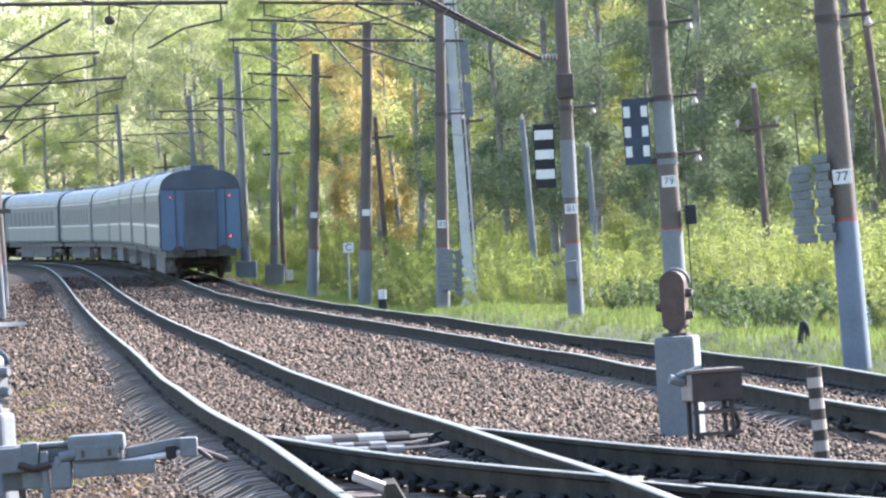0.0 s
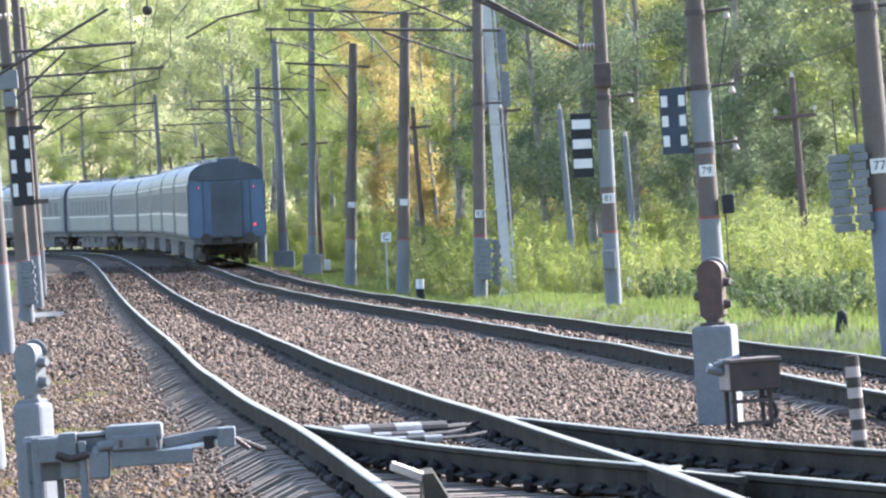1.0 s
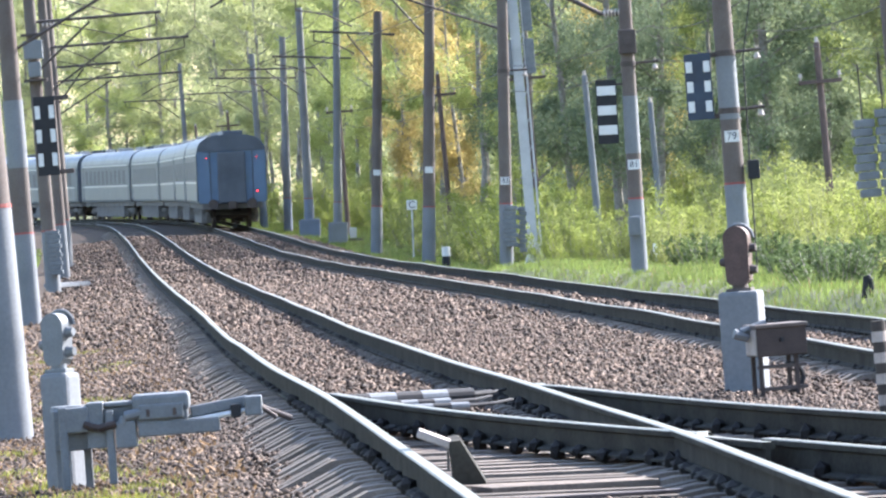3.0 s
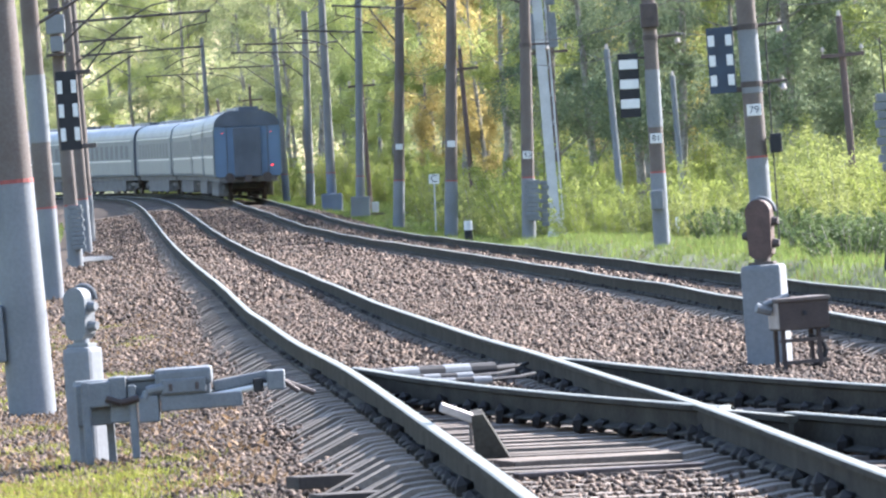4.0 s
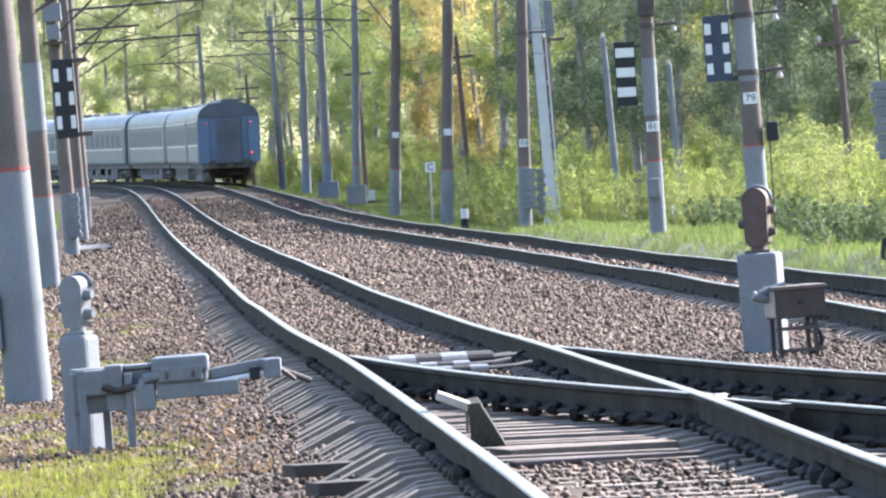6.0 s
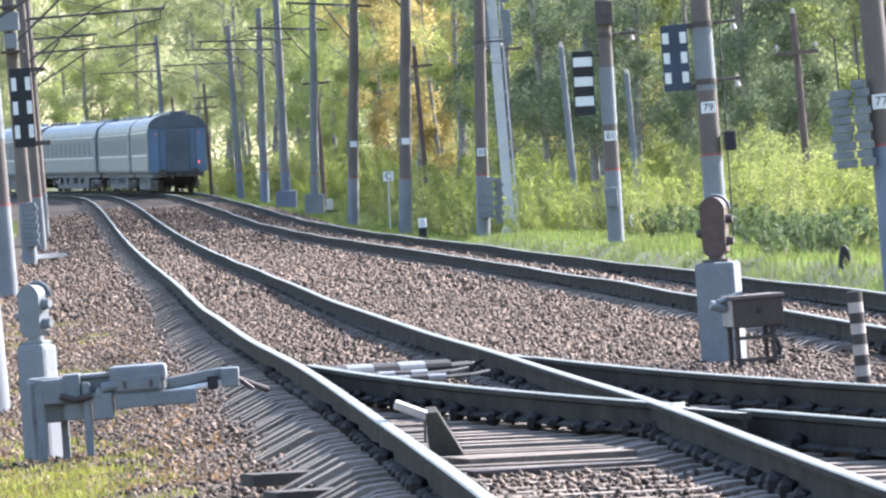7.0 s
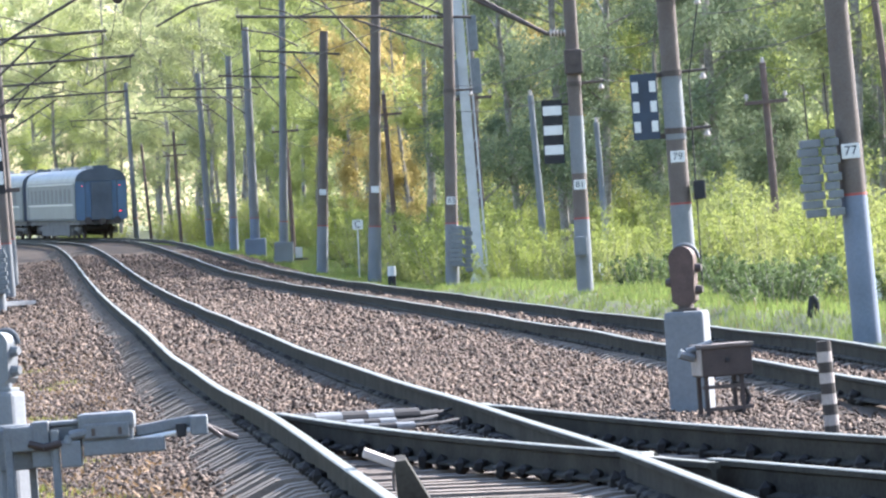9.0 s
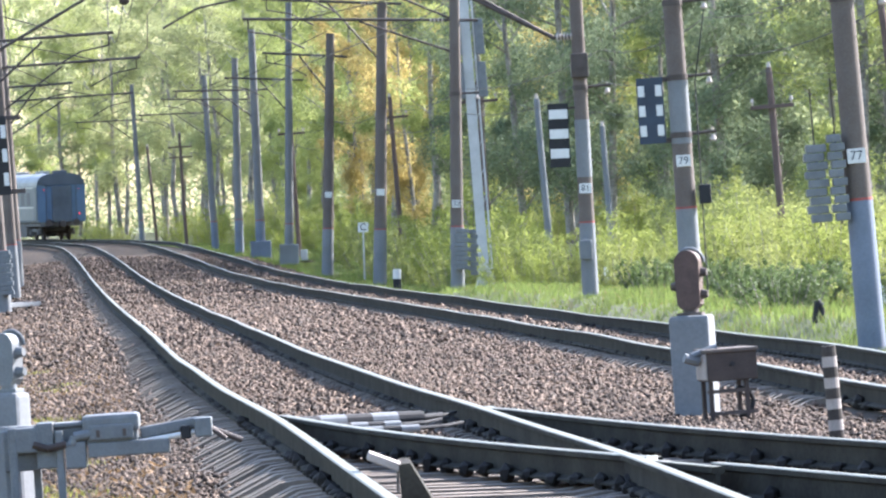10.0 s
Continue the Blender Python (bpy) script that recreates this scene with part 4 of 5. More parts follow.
# ---------------------------------------------------------------- marker posts
def banded_post(x, y, z, w, h, bands, lean, name, label):
    p = empty(name, pose(x, y, z, 0, -lean), label, "post")
    step = h / len(bands)
    for k, mm in enumerate(bands):
        bm = bmesh.new()
        rod(bm, (0, 0, k * step - (0.25 if k == 0 else 0)), (0, 0, (k + 1) * step), w / 2, w / 2 * 0.98, 14)
        part("band", bm, mm, p)
    return p


banded_post(3.42, 48.3, -0.24, 0.11, 0.68, (M_OLDWOOD, M_POSTWH, M_OLDWOOD, M_POSTWH, M_OLDWOOD, M_POSTWH, M_OLDWOOD, M_POSTWH, M_OLDWOOD), 4.0, "fouling_post", "leaning fouling post banded dark brown and white")
banded_post(1.3, 197, -0.55, 0.25, 0.55, (M_BLACK, M_SIGNWH), 0, "marker_post", "short marker post, black below and white above")
banded_post(6.0, 158, -0.25, 0.26, 0.42, (M_SIGNWH, M_SIGNWH), 0, "marker_post", "short white concrete marker post in grass")
p6 = banded_post(8.64, 109.5, -0.4, 0.3, 0.55, (M_SIGNWH, M_SIGNWH), 0, "marker_post", "short white marker post with a dark cap and a number")
lettering("6", 0.22, M_BLACK, p6, pose(0, -0.155, 0.36, 90))
bm = bmesh.new()
rod(bm, (0, 0, 0.55), (0, 0, 0.62), 0.17, 0.1, 14)
part("cap", bm, M_STEEL, p6, "dark cap")


def stake(x, y, z):
    s = empty("bent_stake", pose(x, y, z), "bent dark iron stake standing in the grass", "stake")
    bm = bmesh.new()
    rod(bm, (-0.09, 0, -0.2), (0.0, 0, 0.5), 0.045, n=8)
    rod(bm, (0.0, 0, 0.5), (0.07, 0, 0.42), 0.05, n=8)
    rod(bm, (0.07, 0, 0.42), (0.1, 0, -0.2), 0.04, n=8)
    part("bar", bm, M_BLACK, s)


stake(6.98, 102, -0.5)


def letter_sign(x, y, z):
    s = empty("letter_sign", pose(x, y, z), "small white sign with the letter C on a thin post", "sign")
    bm = bmesh.new()
    rod(bm, (0, 0, -0.3), (0, 0, 1.15), 0.025, n=8)
    part("post", bm, M_GALV, s)
    bm = bmesh.new()
    box(bm, 0, -0.035, 1.3, 0.32, 0.02, 0.3, 0.02)
    pl = part("plate", bm, M_SIGNWH, s, "white plate")
    lettering("C", 0.3, M_BLACK, pl, pose(0, -0.05, 1.3, 90))


letter_sign(0.38, 207, -0.06)


def ground_lamp(x, y, z):
    s = empty("ground_signal", pose(x, y, z), "small white ground signal on a dark plate", "signal")
    bm = bmesh.new()
    box(bm, 0, 0, 0.02, 0.7, 0.5, 0.08, 0.02)
    part("plate", bm, M_STEEL, s)
    bm = bmesh.new()
    box(bm, 0, 0, 0.3, 0.28, 0.24, 0.42, 0.03)
    part("case", bm, M_SIGNWH, s)


ground_lamp(-1.9, 273, -0.15)


# ---------------------------------------------------------------- the train
def coach_section(k=1.0):
    """Half outline of the body from skirt to ridge: (x, z)."""
    pts = [(1.5, 1.12), (1.55, 1.25), (1.55, 3.3), (1.535, 3.45)]
    for a in (15, 30, 45, 60, 75, 90):
        pts.append((1.53 * math.cos(radians(a)) ** 0.6 if a < 90 else 0.0, 3.45 + 0.74 * math.sin(radians(a))))
    return pts


def prism(outline, y0, y1):
    """A plate with the given outline in x and z."""
    bm = bmesh.new()
    f0 = [bm.verts.new((x, y0, z)) for x, z in outline]
    f1 = [bm.verts.new((x, y1, z)) for x, z in outline]
    bm.faces.new(f0)
    bm.faces.new(list(reversed(f1)))
    for k in range(len(outline)):
        j = (k + 1) % len(outline)
        bm.faces.new((f0[j], f0[k], f1[k], f1[j]))
    bmesh.ops.triangulate(bm, faces=[f for f in bm.faces if len(f.verts) > 4])
    bmesh.ops.recalc_face_normals(bm, faces=bm.faces)
    return bm


def build_coach():
    c = empty("passenger_coach", Matrix(), "pale grey railway passenger coach with a silver roof", "coach", "coaches of the train")
    half = 11.8
    pts = coach_section()
    full = [(-x, z) for x, z in pts] + [(x, z) for x, z in reversed(pts[:-1])]

    def shell(sel, material, name, label):
        bm = bmesh.new()
        rows = []
        for y in (-half, half):
            rows.append([bm.verts.new((x, y, z)) for x, z in sel])
        for i in range(len(sel) - 1):
            bm.faces.new((rows[0][i], rows[0][i + 1], rows[1][i + 1], rows[1][i]))
        bmesh.ops.recalc_face_normals(bm, faces=bm.faces)
        bmesh.ops.solidify(bm, geom=bm.faces[:], thickness=0.04)
        return part(name, bm, material, c, label)
    shell(full[:4], M_COACH, "side_wall", "pale grey ribbed side wall")
    shell(full[-4:], M_COACH, "side_wall", "pale grey ribbed side wall")
    shell(full[3:-3], M_ROOF, "roof", "dusty silver curved roof")
    for s in (-1, 1):
        bm = bmesh.new()
        for zz in (1.45, 1.6, 1.75, 1.9):
            box(bm, s * 1.56, 0, zz, 0.03, half * 2 - 0.1, 0.035)
        part("side_rib", bm, M_COACH, c)
        bm = bmesh.new()
        box(bm, s * 1.562, 0, 2.06, 0.03, half * 2 - 2.4, 0.09)
        part("waist_stripe", bm, M_SIGNWH, c, "thin white waist stripe")
        bm = bmesh.new()
        box(bm, s * 1.562, 0, 3.3, 0.03, half * 2 - 2.4, 0.06)
        part("eaves_stripe", bm, M_SIGNWH, c, "thin white stripe over the windows")
        bm = bmesh.new()
        box(bm, s * 1.556, 0, 2.68, 0.02, half * 2 - 2.4, 1.14)
        part("window_band", bm, M_COACHD, c, "darker grey band round the windows")
        for k in range(10):
            bm = bmesh.new()
            box(bm, s * 1.552, -9.0 + k * 2.0, 2.6, 0.05, 1.15, 0.85, 0.02)
            part("window", bm, M_GLASS, c, "dark coach window")
        for yy in (-11.15, 11.15):
            bm = bmesh.new()
            box(bm, s * 1.56, yy, 2.25, 0.05, 1.0, 2.1, 0.02)
            part("door", bm, M_COACHD, c, "dull blue-grey vestibule door")
    for e in (-1, 1):
        part("end_wall", prism(full, e * (half - 0.05), e * half), M_COACHB, c, "blue end wall")
        part("end_hood", prism([(x * 0.99, z) for x, z in full[3:-3]], e * (half + 0.005), e * (half + 0.035)), M_DARKEND, c, "dark upper end of the coach")
        bm = bmesh.new()
        box(bm, 0, e * (half + 0.12), 2.25, 1.25, 0.28, 2.3, 0.05)
        part("gangway", bm, M_DARKEND, c, "dark rubber gangway frame")
        bm = bmesh.new()
        for s in (-1, 1):
            box(bm, s * 0.95, e * (half + 0.03), 2.4, 0.04, 0.05, 2.3)
        box(bm, 0, e * (half + 0.05), 3.5, 2.3, 0.06, 0.1)
        part("end_rail", bm, M_DARKEND, c)
        for s in (-1, 1):
            bm = bmesh.new()
            rod(bm, (s * 0.87, e * half, 1.08), (s * 0.87, e * (half + 0.3), 1.08), 0.09, n=12)
            rod(bm, (s * 0.87, e * (half + 0.3), 1.08), (s * 0.87, e * (half + 0.35), 1.08), 0.22, n=16)
            part("buffer", bm, M_STEEL, c)
        bm = bmesh.new()
        box(bm, 0, e * (half + 0.15), 1.02, 0.35, 0.5, 0.35, 0.04)
        part("coupler", bm, M_STEEL, c)
        # bogie
        bm = bmesh.new()
        for s in (-1, 1):
            box(bm, s * 1.05, e * 8.5, 0.62, 0.14, 3.4, 0.2, 0.03)
            for q in (-1.2, 1.2):
                box(bm, s * 1.05, e * 8.5 + q, 0.5, 0.3, 0.36, 0.34, 0.03)
        box(bm, 0, e * 8.5, 0.62, 2.2, 0.5, 0.25, 0.03)
        b = part("bogie", bm, M_UNDER, c, "dark bogie frame, haze put into its colour")
        for q in (-1.2, 1.2):
            bm = bmesh.new()
            rod(bm, (-0.95, e * 8.5 + q, 0.48), (0.95, e * 8.5 + q, 0.48), 0.08, n=10)
            for s in (-1, 1):
                rod(bm, (s * 0.73, e * 8.5 + q, 0.48), (s * 0.87, e * 8.5 + q, 0.48), 0.475, n=24)
            part("wheelset", bm, M_BROWN, b, "rusty wheelset")
    bm = bmesh.new()
    box(bm, 0, 0, 1.0, 2.7, 23.4, 0.3, 0.03)
    for yy, w in ((-4.2, 1.6), (-1.5, 2.2), (2.0, 1.4), (4.6, 1.6)):
        box(bm, 0.9, yy, 0.68, 0.8, w, 0.55, 0.04)
        box(bm, -0.9, yy + 0.4, 0.7, 0.8, w * 0.8, 0.5, 0.04)
    part("underframe", bm, M_UNDER, c, "dark underframe with equipment boxes")
    # long blocks added to fill the bright gap where the train's shade lies
    for s in (-1, 1):
        bm = bmesh.new()
        box(bm, s * 0.95, 0, 0.56, 0.7, 13.2, 0.74, 0.05)
        part("equipment_case", bm, M_UNDER, c, "long dark block added for the shade under the coach")
    for k, yy in enumerate((-10.6, -7.5, -4.0, 0.5, 4.5, 8.0, 10.8)):
        bm = bmesh.new()
        box(bm, 0.15 * (-1) ** k, yy, 4.24, 0.5 if k % 3 else 0.9, 0.6, 0.24, 0.05)
        part("roof_vent", bm, M_DARKEND if k in (0, 6) else M_ROOF, c)
    return c


coaches = [build_coach()]
for i in range(8):
    coaches.append(copy_thing(coaches[0], Matrix()))
    # inner end walls are recoloured, so the gaps between coaches read dark grey
    for wall in coaches[-1].children:
        if wall.name.startswith("end_wall"):
            wall.material_slots[0].link = "OBJECT"
            wall.material_slots[0].material = M_DARKEND
            tagged(wall, "dark end wall")
tagged(coaches[0], "last passenger coach with dark blue end and red tail lamps")
for sx, zz, r in ((1.12, 1.62, 0.042), (1.12, 3.15, 0.024), (-1.12, 3.15, 0.024)):
    bm = bmesh.new()
    rod(bm, (sx, -11.8, zz), (sx, -11.93, zz), r * 1.5, r * 1.4, 16)
    lampcase = part("tail_lamp", bm, M_DARKEND, coaches[0], "red tail lamp")
    bm = bmesh.new()
    rod(bm, (sx, -11.93, zz), (sx, -11.96, zz), r, r * 0.8, 16)
    part("lens", bm, M_TAIL, lampcase, "glowing red lens")


# ---------------------------------------------------------------- trees and bushes
def leaf_cloud(centres, radii, count, size, rng, squash=0.8):
    """Many small leaf sprays round limb ends, as one mesh: bent two-face sprays."""
    c = np.array(centres)
    k = rng.integers(0, len(c), count)
    d = rng.normal(0, 1, (count, 3))
    d /= np.linalg.norm(d, axis=1)[:, None]
    p = c[k] + d * (np.array(radii)[k] * rng.uniform(0.15, 1, count) ** 0.6)[:, None] * np.array([1, 1, squash])
    u = rng.normal(0, 1, (count, 3))
    u /= np.linalg.norm(u, axis=1)[:, None]
    v = np.cross(u, rng.normal(0, 1, (count, 3)))
    v /= np.linalg.norm(v, axis=1)[:, None]
    s = (size * rng.uniform(0.5, 1.3, count))[:, None]
    verts = np.stack([p - u * s, p + v * s * 0.8, p + u * s * 0.9 - v * s * 0.35], 1)
    return verts.reshape(-1, 3)


def quads_mesh(name, verts, material, k=4):
    n = len(verts) // k
    me = bpy.data.meshes.new(name)
    me.vertices.add(n * k)
    me.vertices.foreach_set("co", verts.reshape(-1).astype(np.float32))
    me.loops.add(n * k)
    me.loops.foreach_set("vertex_index", np.arange(n * k, dtype=np.int32))
    me.polygons.add(n)
    me.polygons.foreach_set("loop_start", np.arange(0, n * k, k, dtype=np.int32))
    me.update(calc_edges=True)
    me.materials.append(material)
    return me


def build_tree(seed, height, spread, leaf, leaves, size, label, low=0.25):
    rng, rr = np.random.default_rng(seed), random.Random(seed)
    t = empty("tree", Matrix(), label, "tree", "trees of the wood")
    bm = bmesh.new()
    pts, x, y = [], 0.0, 0.0
    for k in range(7):
        pts.append((x, y, height * 0.95 * k / 6))
        x += rr.uniform(-0.25, 0.25)
        y += rr.uniform(-0.25, 0.25)
    r0 = height * 0.009
    for k in range(6):
        rod(bm, pts[k], pts[k + 1], r0 * (1 - k / 6.5), r0 * (1 - (k + 1) / 6.5), 8)
    ends, rad = [], []
    for k in range(26):
        f = low + (0.95 - low) * (k + rr.random()) / 26
        i = min(5, int(f * 6 / 0.95)) if f < 0.95 else 5
        base = Vector(pts[i]).lerp(Vector(pts[i + 1]), min(1, max(0, f * 6 / 0.95 - i)))
        ang = rr.uniform(0, 6.283)
        ln = spread * (0.45 + 0.75 * math.sin(math.pi * min(1, (1.05 - f) * 1.25))) * rr.uniform(0.5, 1.1)
        tip = base + Vector((math.cos(ang) * ln, math.sin(ang) * ln, ln * rr.uniform(0.35, 1.0)))
        rod(bm, base, tip, r0 * 0.35 * (1.1 - f), 0.01, 5)
        for q in (0.45, 0.75, 1.0):
            ends.append(tuple(base.lerp(tip, q)))
            rad.append(height * 0.045 * rr.uniform(0.6, 1.3))
    part("trunk", bm, M_BARK, t, "grey bark trunk with thin limbs")
    crown = new("crown", quads_mesh("crown", leaf_cloud(ends, rad, int(leaves * 2.2), size * 0.62, rng), M_LEAF[leaf], 3))
    crown.parent = t
    return t


def build_bush(seed, height, spread, leaf, leaves, size, label):
    rng, rr = np.random.default_rng(seed), random.Random(seed)
    t = empty("bush", Matrix(), label, "bush", "bushes beside the line")
    bm = bmesh.new()
    ends, rad = [], []
    for k in range(22):
        a, d = rr.uniform(0, 6.283), spread * rr.random() ** 0.5
        b = Vector((math.cos(a) * d * 0.5, math.sin(a) * d * 0.5, -0.2))
        tip = Vector((math.cos(a) * d, math.sin(a) * d, height * rr.uniform(0.5, 1.05) * (1 - 0.35 * d / spread)))
        rod(bm, b, tip, 0.02, 0.006, 5)
        for q in (0.2, 0.4, 0.6, 0.8, 1.0):
            ends.append(tuple(b.lerp(tip, q)))
            rad.append(height * 0.12 * rr.uniform(0.6, 1.4) * (1.25 - 0.5 * q))
    part("branching_stem", bm, M_BARK, t, "thin branching stems")
    crown = new("foliage", quads_mesh("foliage", leaf_cloud(ends, rad, int(leaves * 0.85), size, rng, 1.0), M_BUSH[leaf], 3))
    crown.parent = t
    return t


WOOD_EDGE = [(26, 175), (15, 196), (9.5, 222), (5.5, 250), (2.5, 285), (-0.5, 330), (-4, 385), (-7, 435), (-16, 490), (-34, 540), (-64, 570), (-110, 580)]


def plant_wood():
    rr = random.Random(11)
    kinds = [build_tree(1, 17, 2.6, 0, 13000, 0.1, "young birch in fresh yellow-green leaf"), build_tree(2, 19, 3.0, 1, 9000, 0.14, "tall birch in pale spring leaf"),
             build_tree(3, 15, 2.4, 0, 12500, 0.1, "slim birch in fresh yellow-green leaf", 0.12), build_tree(4, 18, 3.2, 3, 14000, 0.105, "broad tree in deep-green leaf", 0.1),
             build_tree(5, 14, 2.2, 2, 10000, 0.11, "slender tree with golden-brown young leaves", 0.1), build_tree(6, 20, 3.0, 1, 9000, 0.14, "tall aspen in pale spring leaf", 0.15)]
    # the wood's edge: a line on the plan, and how the kinds follow it
    edge = WOOD_EDGE
    spots = []
    for (x0, y0), (x1, y1) in zip(edge[:-1], edge[1:]):
        ln = math.hypot(x1 - x0, y1 - y0)
        n = max(2, int(ln / 7.0))
        for row, dep in enumerate((1.5, 9)):
            for k in range(n):
                f = (k + rr.random()) / n
                nx, ny = (y1 - y0) / ln, -(x1 - x0) / ln
                spots.append((x0 + (x1 - x0) * f + nx * dep + rr.uniform(-1, 1), y0 + (y1 - y0) * f + ny * dep * 1.2 + rr.uniform(-2, 2), row))
    first = set()
    for x, y, row in spots:
        g = noise.noise((x * 0.06, y * 0.05, 5))
        # mostly the dark leaf here: the wood's shadowed depth, given as leaf colour
        if 225 < y < 262 and row < 2:
            k = 3 if rr.random() < 0.75 else 0
        elif 288 < y < 335 and row < 2:
            k = 4 if rr.random() < 0.7 else 0
        elif y > 420:
            k = rr.choice((1, 1, 5, 0, 5))
        else:
            k = rr.choice((0, 2, 0, 1)) if g > -0.1 else rr.choice((3, 0, 2))
        z = ground_z(x, y) - 0.1
        m = pose(x, y, z, rr.uniform(-2, 2), rr.uniform(-3, 3), rr.uniform(0, 360)) @ Matrix.Scale(rr.uniform(0.8, 1.2), 4)
        if k not in first:
            first.add(k)
            kinds[k].matrix_world = m
        else:
            copy_scaled(kinds[k], m)
    for k in range(6):
        if k not in first:
            kinds[k].matrix_world = pose(60 + k * 5, 260, 0)


def copy_scaled(ob, m):
    loc, rot, sc = m.decompose()
    c = copy_thing(ob, Matrix.LocRotScale(loc, rot, None))
    c.scale = sc
    return c


def plant_bushes():
    rr = random.Random(23)
    kinds = [build_bush(31, 2.6, 1.7, 0, 10500, 0.043, "bright green willow bush at the wood's edge"), build_bush(32, 1.7, 1.3, 1, 5600, 0.045, "low pale-green bush in the verge"),
             build_bush(33, 3.4, 1.8, 1, 11000, 0.047, "tall pale-green willow bush"), build_bush(34, 1.1, 1.1, 2, 4600, 0.042, "low green scrub beside the ditch, darkened for the ditch's shade")]
    spots = []
    for k in range(16):
        f = k / 15
        spots.append((12.4 - 4.9 * f + rr.uniform(-1, 1), 128 + 48 * f + rr.uniform(-3, 3), rr.choice((0, 2, 0))))
        spots.append((15.5 - 5.5 * f + rr.uniform(-1, 1), 140 + 52 * f + rr.uniform(-3, 3), 2))
    for k in range(12):
        f = k / 11
        spots.append((9.9 - 2.9 * f + rr.uniform(-0.5, 0.5), 118 + 50 * f, rr.choice((3, 1, 3))))
    for k in range(16):
        y = 92 + 62 * k / 15
        spots.append((c_x(y) + 5.5 + rr.uniform(0, 1.6), y + rr.uniform(-1, 1), rr.choice((3, 3, 1))))
    # extra dark scrub that also gives the shadow along the ditch
    for k in range(7):
        y = 97 + 30 * rr.random()
        spots.append((c_x(y) + 3.9 + rr.uniform(0, 1.8), y, 3))
    for k in range(16):
        y = 168 + 80 * k / 15
        spots.append((c_x(y) + 5.0 + rr.uniform(0, 1.2), y + rr.uniform(-2, 2), rr.choice((1, 0, 1))))
    for k in range(26):
        f = k / 25
        y = 178 + 150 * f
        spots.append((c_x(y) + 6.2 + rr.uniform(0, 2.4), y + rr.uniform(-3, 3), rr.choice((1, 1, 3, 0))))
    for k in range(34):
        f = k / 33
        y = 195 + 200 * f
        spots.append((c_x(y) + 9.5 + rr.uniform(0, 5) + 3 * (1 - f), y + rr.uniform(-3, 3), rr.choice((0, 2, 0))))
    for k in range(18):
        y = 330 + 8 * k
        spots.append((c_x(min(y, 525)) + 6.5 + rr.uniform(0, 3), y, rr.choice((0, 1, 2))))
    done = set()
    for x, y, k in spots:
        m = pose(x, y, ground_z(x, y) - 0.05, 0, 0, rr.uniform(0, 360)) @ Matrix.Scale(rr.uniform(0.75, 1.2) * (0.72 if y < 180 else 1.0), 4)
        if k in done:
            copy_scaled(kinds[k], m)
        else:
            done.add(k)
            kinds[k].matrix_world = m


def sow_grass():
    rng = np.random.default_rng(5)
    for name, label, material, count, area in (
            ("verge_grass", "fresh green grass on the verge", M_GRASS, 150000, "right"), ("dry_grass", "straw-coloured dry grass on the verge", M_DRY, 9000, "right"),
            ("left_verge_grass", "patchy green grass beyond the left masts", M_GRASS, 22000, "outer"),
            ("track_grass", "yellow-green moss and grass tufts in the ballast shoulder", M_MOSS, 16000, "left"),
            ("leaf_litter", "dry brown leaves and straw on the ballast shoulder", M_LITTER, 9000, "litter")):
        if area == "right":
            y = 85 + 330 * rng.random(count) ** 1.5
            x = np.interp(y, FINE, CX) + 2.6 + 6.0 * rng.random(count) ** 1.1
            clump = np.sin(x * 2.1 + 1.3 * np.sin(y * 0.37)) + np.sin(y * 0.61 + x) + np.sin(y * 1.7 - x * 0.8)
            s = rng.uniform(0.04, 0.12, count) * (1.1 + 0.45 * clump.clip(-1, 2))
        elif area == "outer":
            y = 50 + 230 * rng.random(count) ** 1.5
            x = np.interp(y, FINE, AX) - 4.2 - 6.0 * rng.random(count)
            s = rng.uniform(0.1, 0.35, count)
        elif area == "litter":
            y = 40 + 130 * rng.random(count) ** 1.6
            x = np.interp(y, FINE, AX) - 1.5 - 2.6 * rng.random(count) ** 0.8
            s = rng.uniform(0.015, 0.05, count)
        else:
            tuft = rng.integers(0, 110, count)
            ty = 38 + 70 * rng.random(110) ** 2.2
            tx = np.interp(ty, FINE, AX) - 2.0 - 1.9 * rng.random(110)
            ty[:45] = rng.uniform(39.5, 44.5, 45)
            tx[:45] = rng.uniform(-2.75, -1.75, 45)
            y, x = ty[tuft] + rng.normal(0, 0.3, count), tx[tuft] + rng.normal(0, 0.14, count)
            s = rng.uniform(0.02, 0.065, count)
        z = np.array([ground_z(u, v) for u, v in zip(x, y)])
        a = rng.uniform(0, 6.283, count)
        lean = rng.normal(0, 0.35, (count, 2)) * s[:, None]
        w = s * 0.06 + 0.004
        if area == "right":
            w = np.full(count, 0.009)
        if area == "litter":
            lean, w, s, z = lean * 4, s * 0.5, s * 0.5, z + 0.03
        ux, uy = np.cos(a) * w, np.sin(a) * w
        v = np.empty((count, 4, 3))
        v[:, 0] = np.stack([x - ux, y - uy, z - 0.03], 1)
        v[:, 1] = np.stack([x + ux, y + uy, z - 0.03], 1)
        v[:, 2] = np.stack([x + lean[:, 0] + ux * 0.2, y + lean[:, 1] + uy * 0.2, z + s], 1)
        v[:, 3] = np.stack([x + lean[:, 0] - ux * 0.2, y + lean[:, 1] - uy * 0.2, z + s], 1)
        tagged(new(name, quads_mesh(name, v.reshape(-1, 3), material)), label, "grass", kind="stuff")


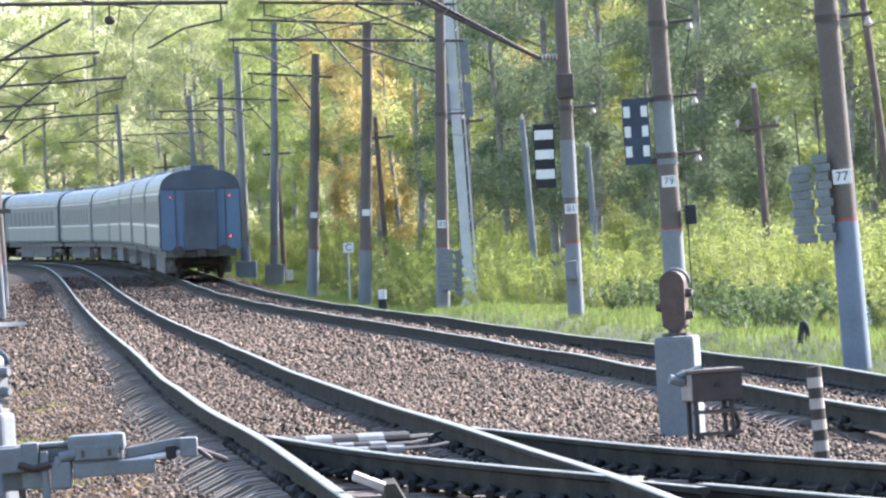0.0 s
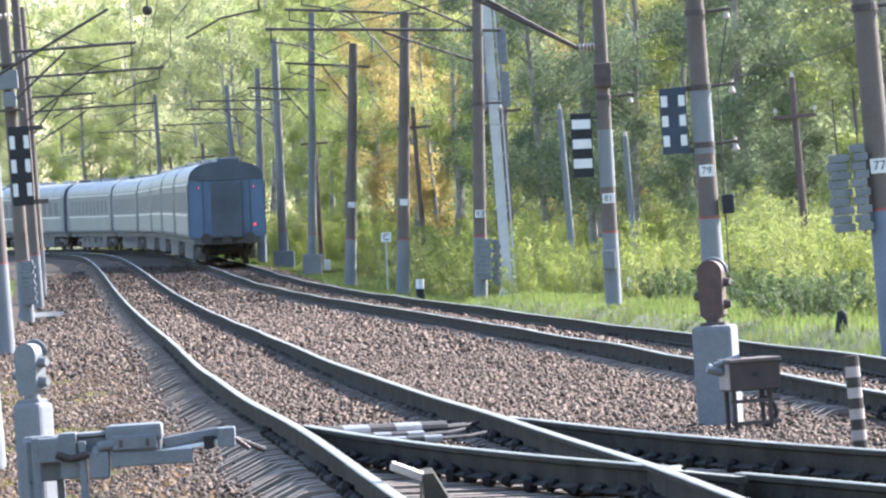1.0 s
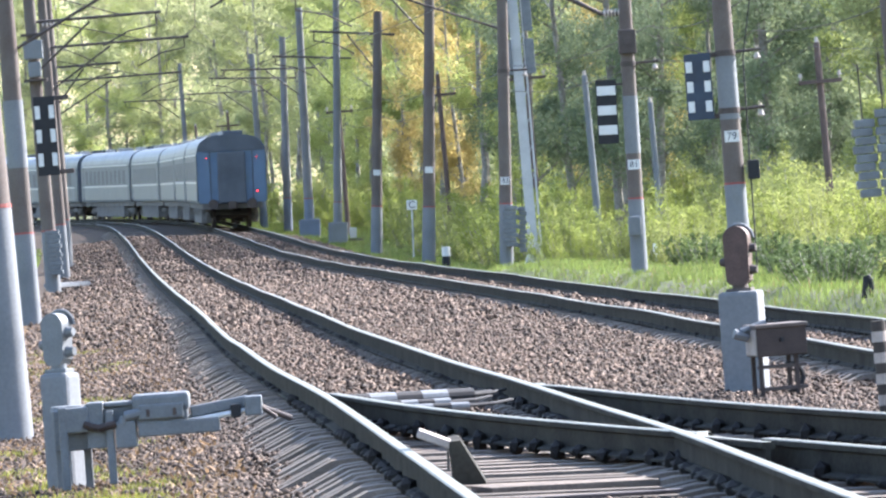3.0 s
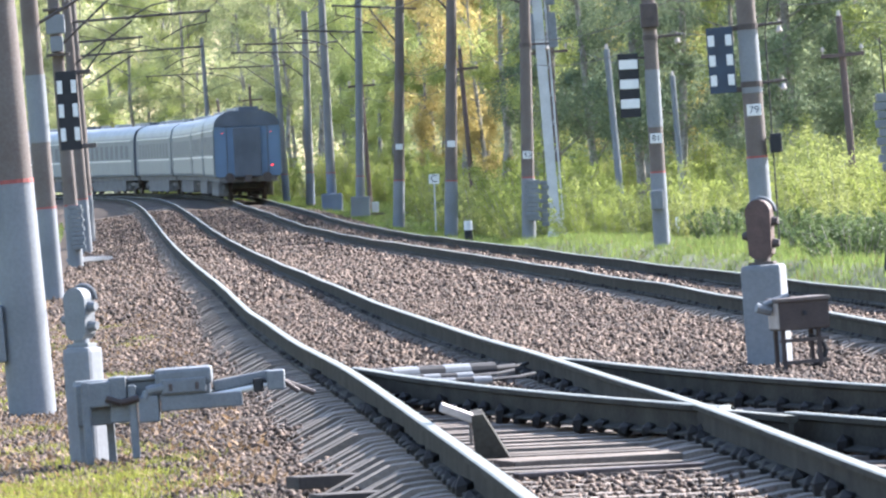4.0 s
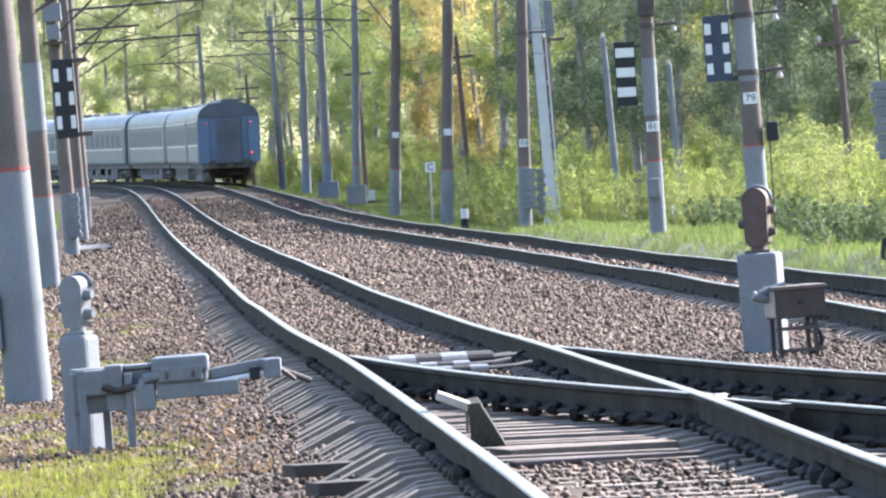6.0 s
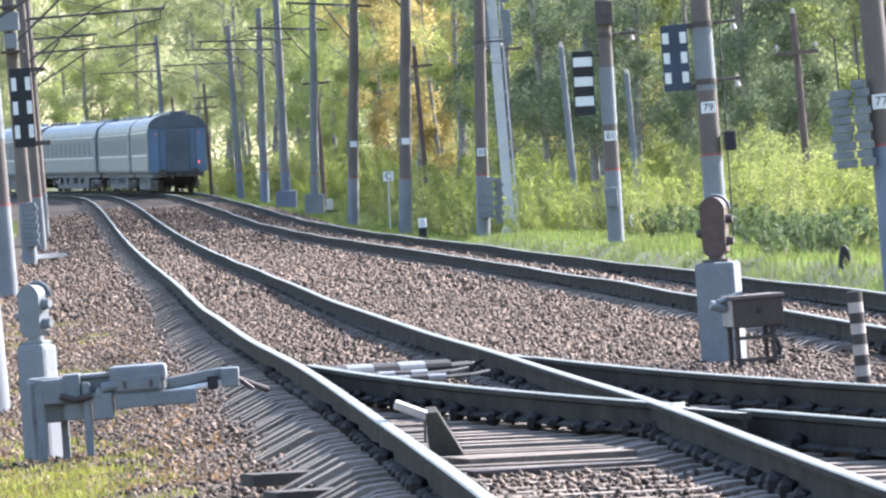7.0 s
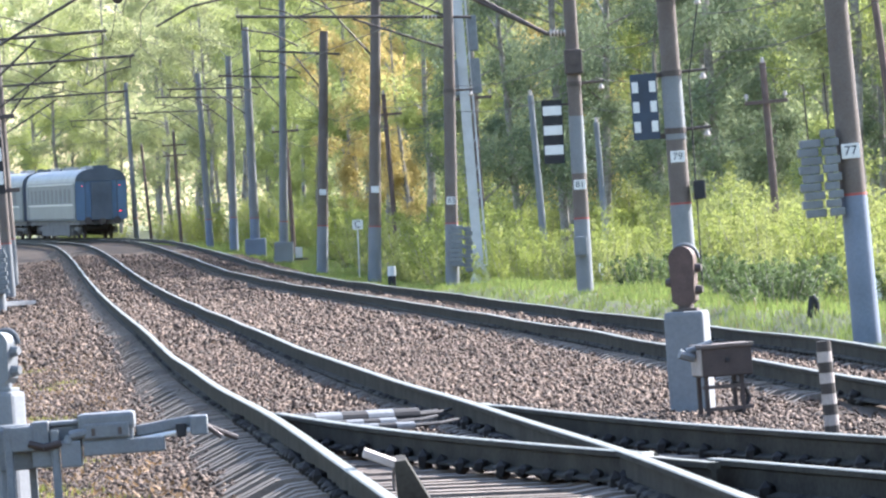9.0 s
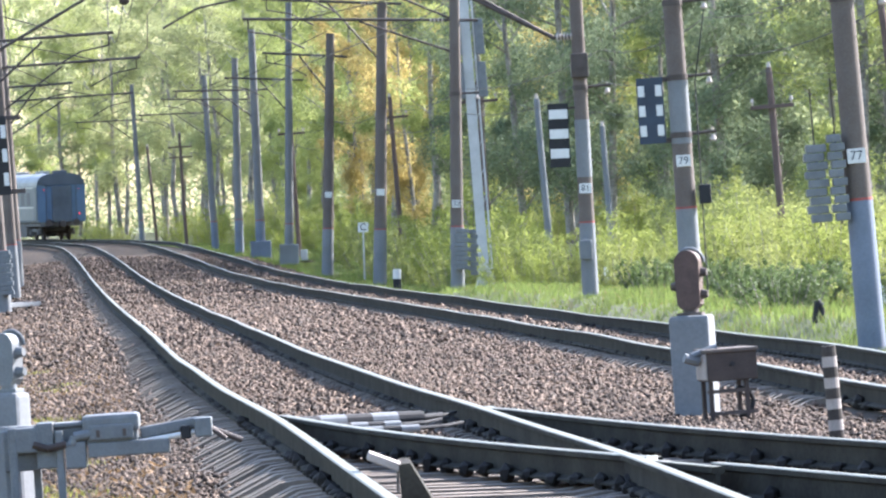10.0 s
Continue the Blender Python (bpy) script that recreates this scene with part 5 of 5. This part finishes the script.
def far_wood():
    """The depth of the wood behind its edge trees: a deep, uneven stand of far foliage."""
    rng = np.random.default_rng(77)
    edge = np.array(WOOD_EDGE, float)
    seg = rng.choice(len(edge) - 1, 420000, p=np.hypot(*np.diff(edge, axis=0).T) / np.hypot(*np.diff(edge, axis=0).T).sum())
    f = rng.random(len(seg))
    a, b = edge[seg], edge[seg + 1]
    d = b - a
    ln = np.hypot(d[:, 0], d[:, 1])
    nrm = np.stack([d[:, 1], -d[:, 0]], 1) / ln[:, None]
    dep = 14 + 26 * rng.random(len(seg))
    p = a + d * f[:, None] + nrm * dep[:, None]
    tops = 25 + 5 * np.sin(p[:, 0] * 0.9 + p[:, 1] * 0.31) + 3 * np.sin(p[:, 1] * 0.23 - p[:, 0] * 0.4)
    z = rng.random(len(seg)) * tops
    c = np.column_stack([p, z])
    u = rng.normal(0, 1, c.shape)
    u /= np.linalg.norm(u, axis=1)[:, None]
    v = np.cross(u, rng.normal(0, 1, c.shape))
    v /= np.linalg.norm(v, axis=1)[:, None]
    s = rng.uniform(0.13, 0.32, len(seg))[:, None]
    verts = np.stack([c - u * s, c + v * s * 0.8, c + u * s * 0.9 - v * s * 0.35], 1).reshape(-1, 3)
    tagged(new("far_wood", quads_mesh("far_wood", verts, M_FAR, 3)), "depth of pale green birch wood behind the edge, haze put into its colour", "wood", kind="stuff")


plant_wood()
far_wood()
plant_bushes()
sow_grass()


# ---------------------------------------------------------------- what moves: the train draws away round the curve
TAIL = [(0.0, 258), (1.5, 281), (2.5, 298), (4.5, 318.5), (5.5, 332), (6.8, 355), (7.5, 370), (8.5, 393), (9.0, 403.5), (9.5, 414), (10.0, 425)]
EXT_Y = np.concatenate([FINE, np.arange(531, 700, 1.0)])
EXT_X = np.concatenate([CX, CX[-1] - 0.36 * (np.arange(531, 700, 1.0) - 530)])
EXT_Z = np.concatenate([RZ, np.full(169, RZ[-1])])
ARC = np.concatenate([[0], np.cumsum(np.hypot(np.diff(EXT_X), np.diff(EXT_Y)))])


def on_line(s):
    return Vector((np.interp(s, ARC, EXT_X), np.interp(s, ARC, EXT_Y), np.interp(s, ARC, EXT_Z)))


def tail_at(t):
    """The tail's place along the line, eased between the stations."""
    ts = np.array([a for a, _ in TAIL])
    ss = np.array([np.interp(y, EXT_Y, ARC) for _, y in TAIL])
    return float(np.mean([np.interp(min(max(q, 0), 10), ts, ss) + (ss[1] - ss[0]) / 1.5 * min(q, 0) + (ss[-1] - ss[-2]) / 0.5 * max(q - 10, 0) for q in np.linspace(t - 0.4, t + 0.4, 9)]))


def motions():
    for i, c in enumerate(coaches):
        rows = []
        for k in range(21):
            t = k * 0.5
            s = tail_at(t) + 12.55 + 25.1 * i
            a, b = on_line(s - 8.5), on_line(s + 8.5)
            mid = (a + b) / 2
            d = b - a
            rows.append((t, pose(mid.x, mid.y, mid.z, math.degrees(math.atan2(d.z, d.y)), 0, -math.degrees(math.atan2(d.x, d.y)))))
        walk(c, rows)


motions()
